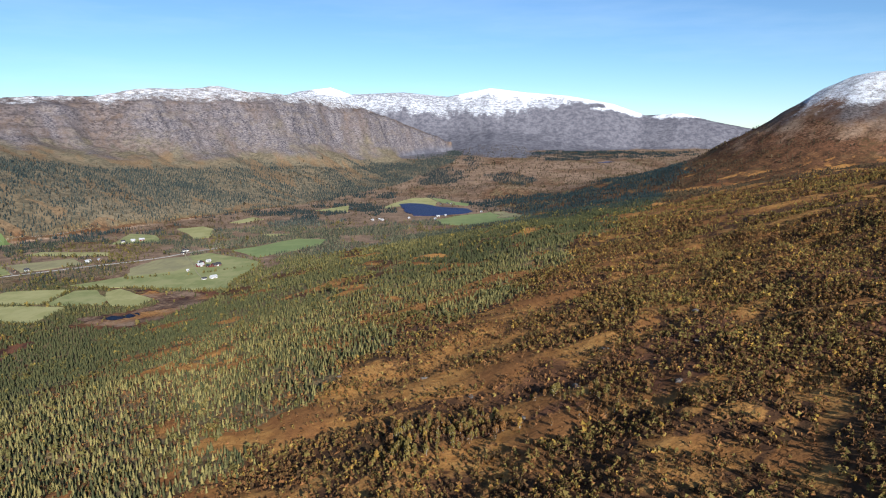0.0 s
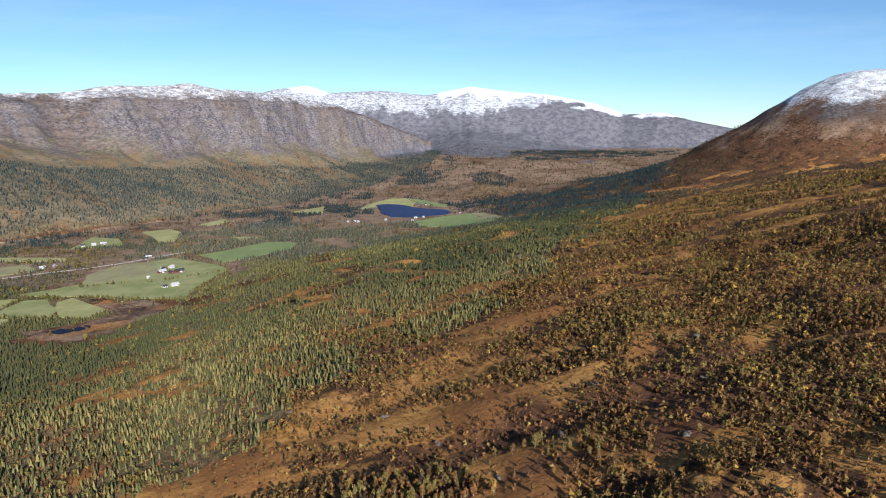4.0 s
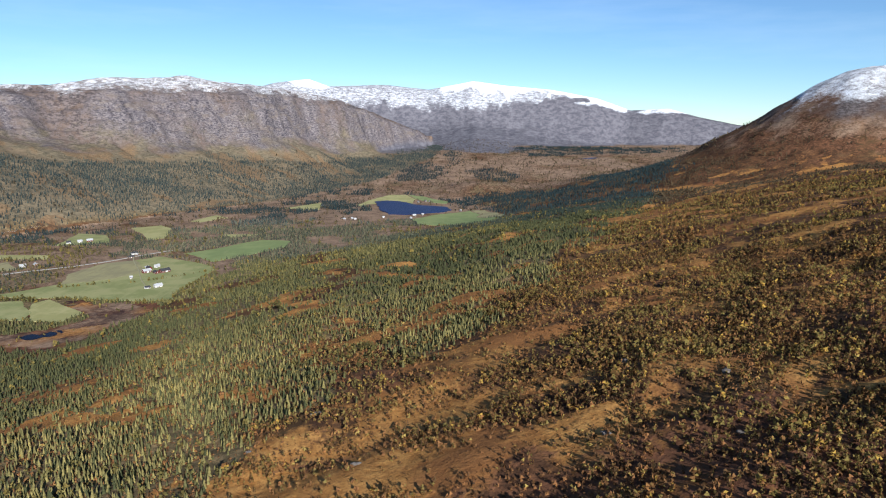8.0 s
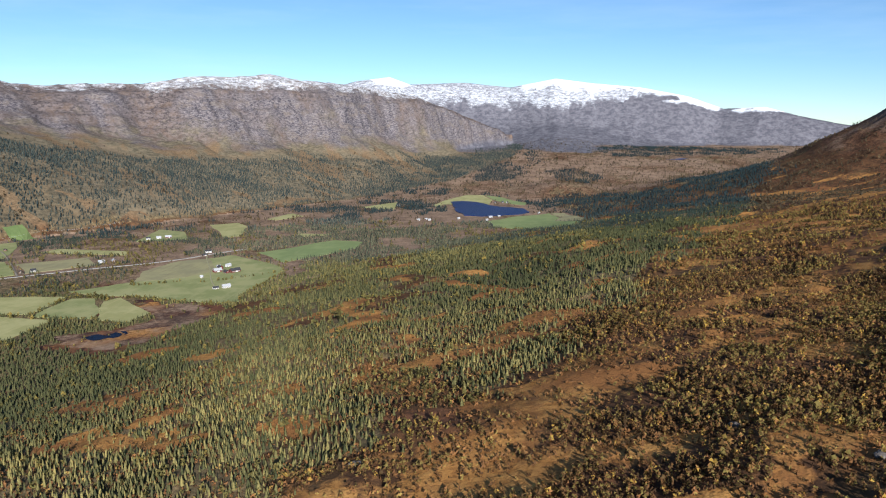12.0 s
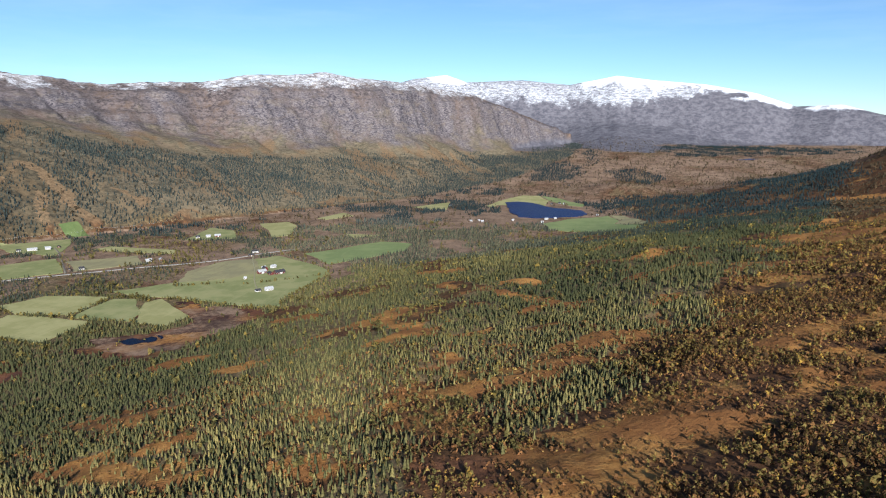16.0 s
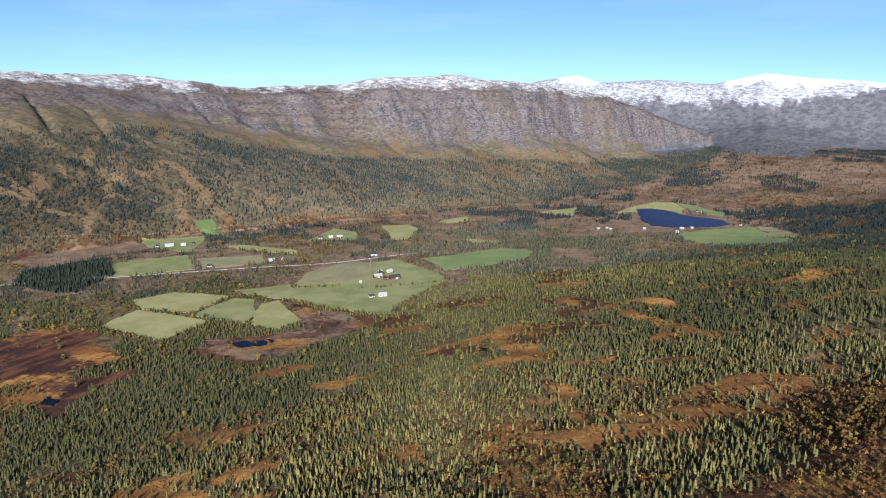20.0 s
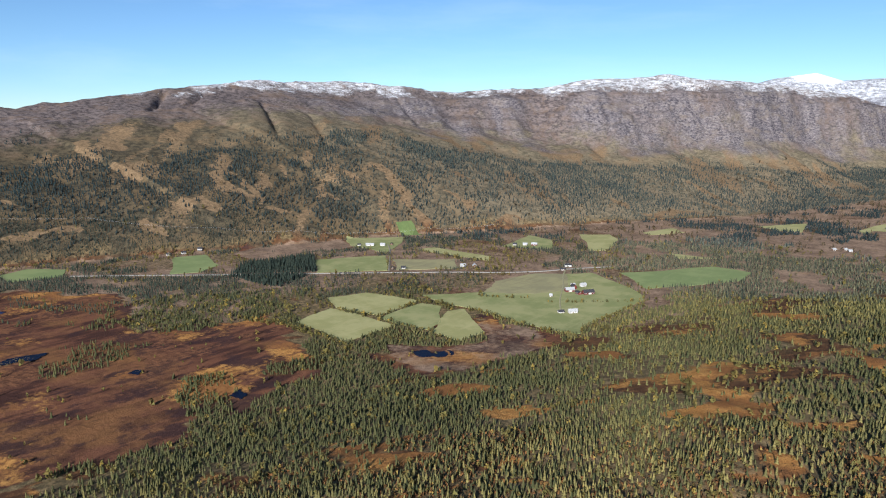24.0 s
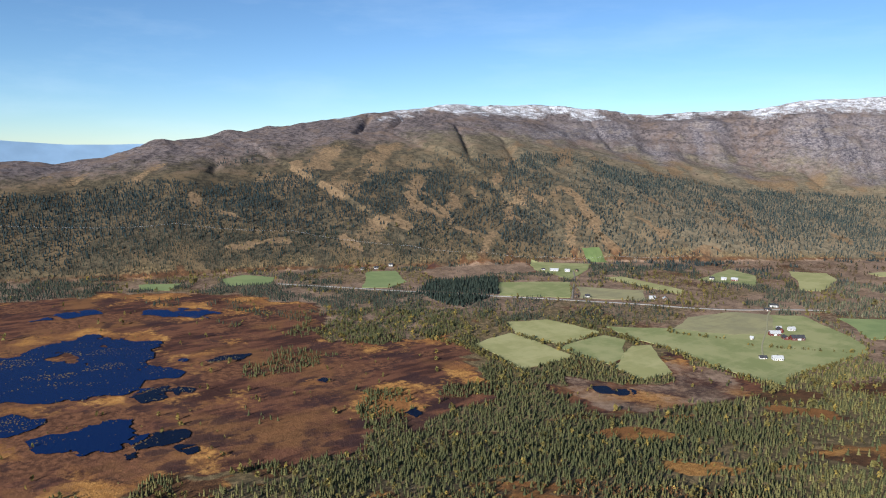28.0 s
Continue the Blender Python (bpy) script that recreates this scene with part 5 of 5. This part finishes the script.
def gable_walls(length, width, wall, rise):
    """Walls of a gabled house with pointed ends."""
    bm = bmesh.new()
    a, b = length / 2, width / 2
    rings = []
    for x in (-a, a):
        rings.append([bm.verts.new(p) for p in ((x, -b, -1.5), (x, b, -1.5), (x, b, wall), (x, 0, wall + rise), (x, -b, wall))])
    bm.faces.new(rings[0])
    bm.faces.new(rings[1][::-1])
    for i in range(5):
        bm.faces.new((rings[0][i], rings[0][(i + 1) % 5], rings[1][(i + 1) % 5], rings[1][i]))
    return bm


def roof_slab(length, width, wall, rise, side, thick=0.3, over=0.6):
    bm = bmesh.new()
    a, b = length / 2 + over, width / 2
    drop = rise / b * over
    for x in (-a, a):
        for y, z in ((0, wall + rise + 0.08), (side * (b + over), wall - drop + 0.08)):
            bm.verts.new((x, y, z))
            bm.verts.new((x, y, z + thick))
    bm.verts.ensure_lookup_table()
    v = bm.verts
    for q in ((0, 2, 3, 1), (4, 5, 7, 6), (0, 1, 5, 4), (2, 6, 7, 3), (1, 3, 7, 5), (0, 4, 6, 2)):
        bm.faces.new([v[i] for i in q])
    return bm


def house(name, x, y, turn, length, width, wall, rise, walls, roof, label, category="house", group="", windows=4, chimney=True, doors=1, gate=False):
    length, width, wall, rise = length * 0.68, width * 0.68, wall * 0.72, rise * 0.72
    root = new(name)
    part("wall", gable_walls(length, width, wall, rise), walls, root)
    for s in (-1, 1):
        part("roof", roof_slab(length, width, wall, rise, s), roof, root)
    part("foundation", box(-length / 2 - 0.12, length / 2 + 0.12, -width / 2 - 0.12, width / 2 + 0.12, -1.6, 0.35), M_ROAD, root)
    trim = M_BROWNWOOD if walls is M_WHITE else M_WHITE
    for s in (-1, 1):
        for k in range(windows):
            cx = -length / 2 + length * (k + 0.5) / windows
            if s == -1 and doors and k == windows // 2:
                door = part("door", box(cx - 0.55 - 1.2 * gate, cx + 0.55 + 1.2 * gate, s * width / 2 - 0.1, s * width / 2 + 0.1, 0.3, 2.1 + 0.5 * gate, 0.03), trim, root)
                part("door_frame", box(cx - 0.75 - 1.2 * gate, cx + 0.75 + 1.2 * gate, s * width / 2 - 0.06, s * width / 2 + 0.06, 0.25, 2.2 + 0.5 * gate), M_WHITE, door)
                continue
            frame_ = part("window", box(cx - 0.75, cx + 0.75, s * width / 2 - 0.07, s * width / 2 + 0.07, wall * 0.36, wall * 0.36 + 1.2, 0.02), M_WHITE, root)
            part("pane", box(cx - 0.6, cx + 0.6, s * width / 2 - 0.09, s * width / 2 + 0.09, wall * 0.36 + 0.15, wall * 0.36 + 1.05), M_GLASS, frame_)
    for s in (-1, 1):
        frame_ = part("window", box(s * length / 2 - 0.07, s * length / 2 + 0.07, -0.6, 0.6, wall * 0.55 + 0.3, wall * 0.55 + 1.6, 0.02), M_WHITE, root)
        part("pane", box(s * length / 2 - 0.09, s * length / 2 + 0.09, -0.45, 0.45, wall * 0.55 + 0.45, wall * 0.55 + 1.45), M_GLASS, frame_)
    if chimney:
        ch = part("chimney", box(-0.4, 0.4, -0.4, 0.4, wall + rise - 0.8, wall + rise + 1.3, 0.04), M_ROAD, root)
        part("chimney_cap", box(-0.5, 0.5, -0.5, 0.5, wall + rise + 1.3, wall + rise + 1.42), M_DARKROOF, ch)
    z = float(ground_level(x, y)) + 0.35
    root.matrix_world = pose(x, y, z, 0, 0, turn)
    return tagged(root, label, category, group)


FARM = "buildings of the red-barn farm"
house("barn", -452, 1243, 53, 20, 11, 5.0, 4.0, M_RED, M_PALEROOF, "red timber barn with a pale metal roof", "barn", FARM, 5, False, 1, True)
house("barn", -456, 1264, 143, 13, 9, 5.5, 4.2, M_RED, M_DARKROOF, "tall red barn with a dark rounded roof", "barn", FARM, 3, False, 1, True)
house("barn", -423, 1246, 55, 25, 11, 5.0, 4.5, M_RED, M_DARKROOF, "long red barn with a dark slate roof", "barn", FARM, 6, False, 1, True)
house("cow_shed", -434, 1237, 145, 13, 9, 4.0, 3.2, M_RED, M_DARKROOF, "red cow shed wing with a dark roof", "shed", FARM, 3, False)
house("farm_shed", -467, 1283, 50, 9, 6, 2.8, 1.8, M_WHITE, M_PALEROOF, "small white farm shed with a pale roof", "shed", FARM, 2, False)
house("farmhouse", -451, 1286, 60, 13, 8, 4.6, 3.2, M_WHITE, M_PALEROOF, "white timber farmhouse with a pale roof", "house", FARM, 4)
house("storehouse", -459, 1199, 20, 5.5, 5.5, 3.6, 2.4, M_WHITE, M_PALEROOF, "small white storehouse beside the farm lane", "house", FARM, 2, False)
house("farmhouse", -393, 1139, 48, 17, 9, 4.4, 3.4, M_WHITE, M_PALEROOF, "long white farmhouse alone on the green field", "house", FARM, 5)
house("garage", -406, 1130, 48, 11, 8, 3.0, 2.6, M_WHITE, M_DARKROOF, "white garage with a black roof beside the farmhouse", "garage", FARM, 2, False)
ROADSIDE = "houses along the valley road"
house("roadside_hall", -541, 1408, 40, 17, 10, 4.8, 2.6, M_WHITE, M_DARKROOF, "white roadside hall with a dark roof", "hall", ROADSIDE, 5)
house("workshop", -533, 1374, 40, 13, 8, 3.6, 2.4, M_BROWNWOOD, M_DARKROOF, "dark brown workshop beside the road", "workshop", ROADSIDE, 3, False)
house("house", -757, 1213, 45, 11, 8, 4.2, 3.2, M_WHITE, M_DARKROOF, "white timber house among dark spruces", "house", ROADSIDE, 4)
house("outbuilding", -772, 1203, 130, 8, 6, 3.0, 2.2, M_BROWNWOOD, M_DARKROOF, "brown outbuilding beside the white house", "shed", ROADSIDE, 2, False)
house("house", -686, 1292, 40, 14, 9, 4.4, 3.2, M_WHITE, M_PALEROOF, "white house with a pale roof by the road", "house", ROADSIDE, 4)
house("barn", -668, 1302, 130, 16, 10, 4.6, 3.8, M_BROWNWOOD, M_PALEROOF, "weathered brown barn by the road", "barn", ROADSIDE, 4, False)
UPPER = "buildings of the upper farm"
house("barn", -965, 1346, 42, 24, 10, 4.2, 3.2, M_WHITE, M_PALEROOF, "long white barn of the upper farm", "barn", UPPER, 6, False)
house("farmhouse", -944, 1362, 42, 14, 9, 4.6, 3.4, M_WHITE, M_PALEROOF, "white farmhouse of the upper farm", "house", UPPER, 4)
house("shed", -937, 1382, 130, 12, 8, 3.4, 2.6, M_BROWNWOOD, M_DARKROOF, "brown timber shed of the upper farm", "shed", UPPER, 3, False)
house("shed", -984, 1334, 42, 10, 7, 3.4, 2.4, M_WHITE, M_DARKROOF, "small white shed of the upper farm", "shed", UPPER, 2, False)
WEST = "houses under the wooded mountain"
for hx, hy, ht in ((-1189, 1028, 30), (-1184, 1056, 75), (-1180, 1089, 40)):
    house("house", hx, hy, ht, 12, 8, 4.4, 3.2, M_WHITE, M_DARKROOF, "white house at the edge of the wood", "house", WEST, 4)
MIDDLE = "houses beside the pale meadow"
house("house", -731, 1536, 30, 12, 8, 4.4, 3.2, M_WHITE, M_DARKROOF, "white house beside the pale meadow", "house", MIDDLE, 4)
house("house", -714, 1549, 30, 13, 8, 4.4, 3.2, M_WHITE, M_PALEROOF, "white house with a pale roof beside the meadow", "house", MIDDLE, 4)
house("barn", -698, 1559, 30, 17, 10, 4.6, 3.8, M_RED, M_PALEROOF, "red barn beside the pale meadow", "barn", MIDDLE, 4, False)
SHORE = "houses on the lake shore"
for hx, hy, ht, hl, roof in ((-14, 1958, 30, 18, M_PALEROOF), (8, 1974, 30, 11, M_PALEROOF), (-22, 1900, 10, 11, M_PALEROOF), (-6, 2290, 30, 13, M_DARKROOF), (16, 2304, 30, 10, M_DARKROOF), (30, 2296, 60, 12, M_DARKROOF), (117, 2055, 20, 10, M_PALEROOF), (-168, 1885, 20, 12, M_PALEROOF), (-96, 1924, 20, 11, M_PALEROOF)):
    house("house", hx, hy, ht, hl * 0.8, 6.5, 3.6, 2.6, M_WHITE, roof, "white house on the shore of the blue lake", "house", SHORE, 4)
house("house", -298, 2191, 30, 13, 8, 4.4, 3.2, M_WHITE, M_DARKROOF, "white house with a dark roof on a small croft", "house", "", 4)
house("house", -178, 1893, 60, 11, 7, 4.0, 3.0, M_BROWNWOOD, M_PALEROOF, "brown house with a pale roof in the woods before the lake", "house", "", 4)
house("barn", -196, 1876, 60, 14, 9, 4.4, 3.2, M_BROWNWOOD, M_PALEROOF, "brown barn in the woods before the lake", "barn", "", 4, False)


# power line along the foot of the mountain
def pole_mesh(h=17.0):
    root = new("power_pole")
    for s in (-1, 1):
        bm = bmesh.new()
        bmesh.ops.create_cone(bm, cap_ends=True, segments=8, radius1=0.24, radius2=0.16, depth=h + 2, matrix=Matrix.Translation((0, s * 2.2, h / 2 - 1)))
        part("post", bm, M_BROWNWOOD, root)
    part("crossarm", box(-0.15, 0.15, -5.2, 5.2, h - 1.4, h - 1.1), M_BROWNWOOD, root)
    for s in (-4.6, 0, 4.6):
        bm = bmesh.new()
        bmesh.ops.create_cone(bm, cap_ends=True, segments=8, radius1=0.1, radius2=0.14, depth=1.2, matrix=Matrix.Translation((0, s, h - 2.0)))
        part("insulator", bm, M_GLASS, root)
    return root


POLES = [(-1640, 330), (-1545, 535), (-1445, 737), (-1340, 948), (-1190, 1140), (-1111, 1283), (-1040, 1410), (-974, 1536), (-880, 1690)]
pole = pole_mesh()
tagged(pole, "wooden H-frame power pole at the mountain foot", "power pole", "power poles")
spots = [(x, y, float(ground_level(x, y))) for x, y in POLES]
for i, (x, y, z) in enumerate(spots):
    a = POLES[max(0, i - 1)]
    b = POLES[min(len(POLES) - 1, i + 1)]
    turn = math.degrees(math.atan2(b[1] - a[1], b[0] - a[0]))
    m = pose(x, y, z, 0, 0, turn)
    if i:
        copy_thing(pole, m)
    else:
        pole.matrix_world = m
for (x0, y0, z0), (x1, y1, z1) in zip(spots, spots[1:]):
    side = Vector((-(y1 - y0), x1 - x0, 0)).normalized()
    for s in (-4.6, 0, 4.6):
        cu = bpy.data.curves.new("cable", "CURVE")
        cu.dimensions, cu.bevel_depth, cu.bevel_resolution = "3D", 0.035, 1
        sp = cu.splines.new("POLY")
        sp.points.add(12)
        for k in range(13):
            t = k / 12
            p = Vector((x0, y0, z0)).lerp((x1, y1, z1), t) + side * s
            sp.points[k].co = (p.x, p.y, p.z + 14.4 - 5 * 4 * t * (1 - t), 1)
        cu.materials.append(M_CABLE)
        tagged(new("power_cable", cu), "thin sagging power cable between wooden poles", "cable", "power cables")


# single trees
def join(bm, v, f):
    vs = [bm.verts.new(p) for p in v]
    for q in f:
        bm.faces.new([vs[i] for i in q])
    return bm


def stem(h, r, lean=0.0):
    bm = bmesh.new()
    bmesh.ops.create_cone(bm, cap_ends=True, segments=7, radius1=r, radius2=r * 0.25, depth=h + 0.6, matrix=Matrix.Translation((0, 0, h / 2 - 0.3)))
    for v in bm.verts:
        v.co.x += lean * max(0, v.co.z) ** 2 * 0.02
    return bm


def single_spruce(h, label):
    root = new("spruce")
    part("trunk", stem(h * 0.92, h * 0.014), M_BARK, root)
    v, f = cone_tree(9, 12, 0.20, R)
    part("crown", join(bmesh.new(), [Vector(p) * h for p in v], f), M_SPRUCE_ONE, root)
    return tagged(root, label, "spruce", "spruces of the near stand")


def single_birch(h, label):
    root = new("birch")
    part("trunk", stem(h * 0.8, h * 0.016, R.uniform(-1, 1)), M_BIRCHBARK, root)
    for k in range(4):
        a = R.random() * 6.28
        bm = bmesh.new()
        bmesh.ops.create_cone(bm, cap_ends=True, segments=5, radius1=h * 0.007, radius2=h * 0.002, depth=h * 0.35, matrix=Matrix.Translation((0, 0, h * 0.17)))
        bmesh.ops.transform(bm, verts=bm.verts, matrix=pose(0, 0, h * (0.25 + 0.1 * k), 38 + 8 * (k % 2), 0, math.degrees(a)))
        part("limb", bm, M_BIRCHBARK, root)
    v, f = flake_tree(110, R.uniform(0.20, 0.30), R, 0.085, 0.15)
    part("crown", join(bmesh.new(), [Vector(p) * h for p in v[:-4]], f[:-3]), M_BIRCH_ONE, root)
    return tagged(root, label, "birch", "birches of the near slope")


def stand(kind, make, heights, words):
    made = []
    for i, (x, y) in enumerate(SINGLES[kind][:290]):
        z = float(ground_level(x, y))
        k = i % len(heights)
        m = pose(x, y, z, 0, 0, R.uniform(0, 360))
        if k >= len(made):
            ob = make(heights[k], words[k % len(words)])
            ob.matrix_world = m
            made.append(ob)
        else:
            copy_thing(made[k], m)


stand("spruce", single_spruce, (3.4, 4.0, 4.5, 5.0, 5.6, 6.3), ("slender olive-green spruce on the lower slope", "tall green spruce in the dense wood"))
stand("birch", single_birch, (2.0, 2.5, 3.0, 3.6, 4.3, 5.2), ("small yellow-brown autumn birch on the heath", "crooked ochre-leaved birch on the slope"))

# grey boulders on the open heath
def boulder(size, label):
    bm = bmesh.new()
    bmesh.ops.create_icosphere(bm, subdivisions=3, radius=size)
    for v in bm.verts:
        p = v.co.copy()
        k = 1 + 0.9 * float(fbm(p.x * 3 / size + 5, p.y * 3 / size + p.z * 2 / size, 4.0, 4, 205))
        v.co = Vector((p.x * 1.35, p.y, max(p.z, -0.5 * size) * 0.62)) * k
    me = bpy.data.meshes.new("boulder")
    bm.to_mesh(me)
    bm.free()
    me.materials.append(M_BOULDER)
    return tagged(new("boulder", me), label, "boulder", "boulders on the heath")


rocks = [boulder(s, "lichen-grey boulder lying on the rusty heath") for s in (1.2, 1.7, 2.3)]
for k, (x, y) in enumerate([(-68, 421), (101, 279), (64, 312), (128, 330), (-12, 386), (150, 392), (36, 292), (88, 356), (-40, 452), (182, 300), (14, 341), (118, 431)]):
    m = pose(x, y, float(ground_level(x, y)) + 0.3, 0, 0, 47 * k)
    if k < 3:
        rocks[k].matrix_world = m
    else:
        copy_thing(rocks[k % 3], m)

# distant hills past the low end of the mountain, haze put into their blue colour
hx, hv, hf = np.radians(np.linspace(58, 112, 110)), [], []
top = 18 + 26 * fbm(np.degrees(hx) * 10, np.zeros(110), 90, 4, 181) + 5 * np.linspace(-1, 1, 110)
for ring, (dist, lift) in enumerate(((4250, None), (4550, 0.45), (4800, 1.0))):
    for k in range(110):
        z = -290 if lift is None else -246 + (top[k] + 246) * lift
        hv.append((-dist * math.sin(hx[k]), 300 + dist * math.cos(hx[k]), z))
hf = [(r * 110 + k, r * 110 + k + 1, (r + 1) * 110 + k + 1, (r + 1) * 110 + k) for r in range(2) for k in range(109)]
tagged(new("distant_hills", mesh_from("distant_hills", hv, hf, M_HAZEHILL, True)), "far hills on the horizon, haze blue put into their colour", "hills", kind="structure")
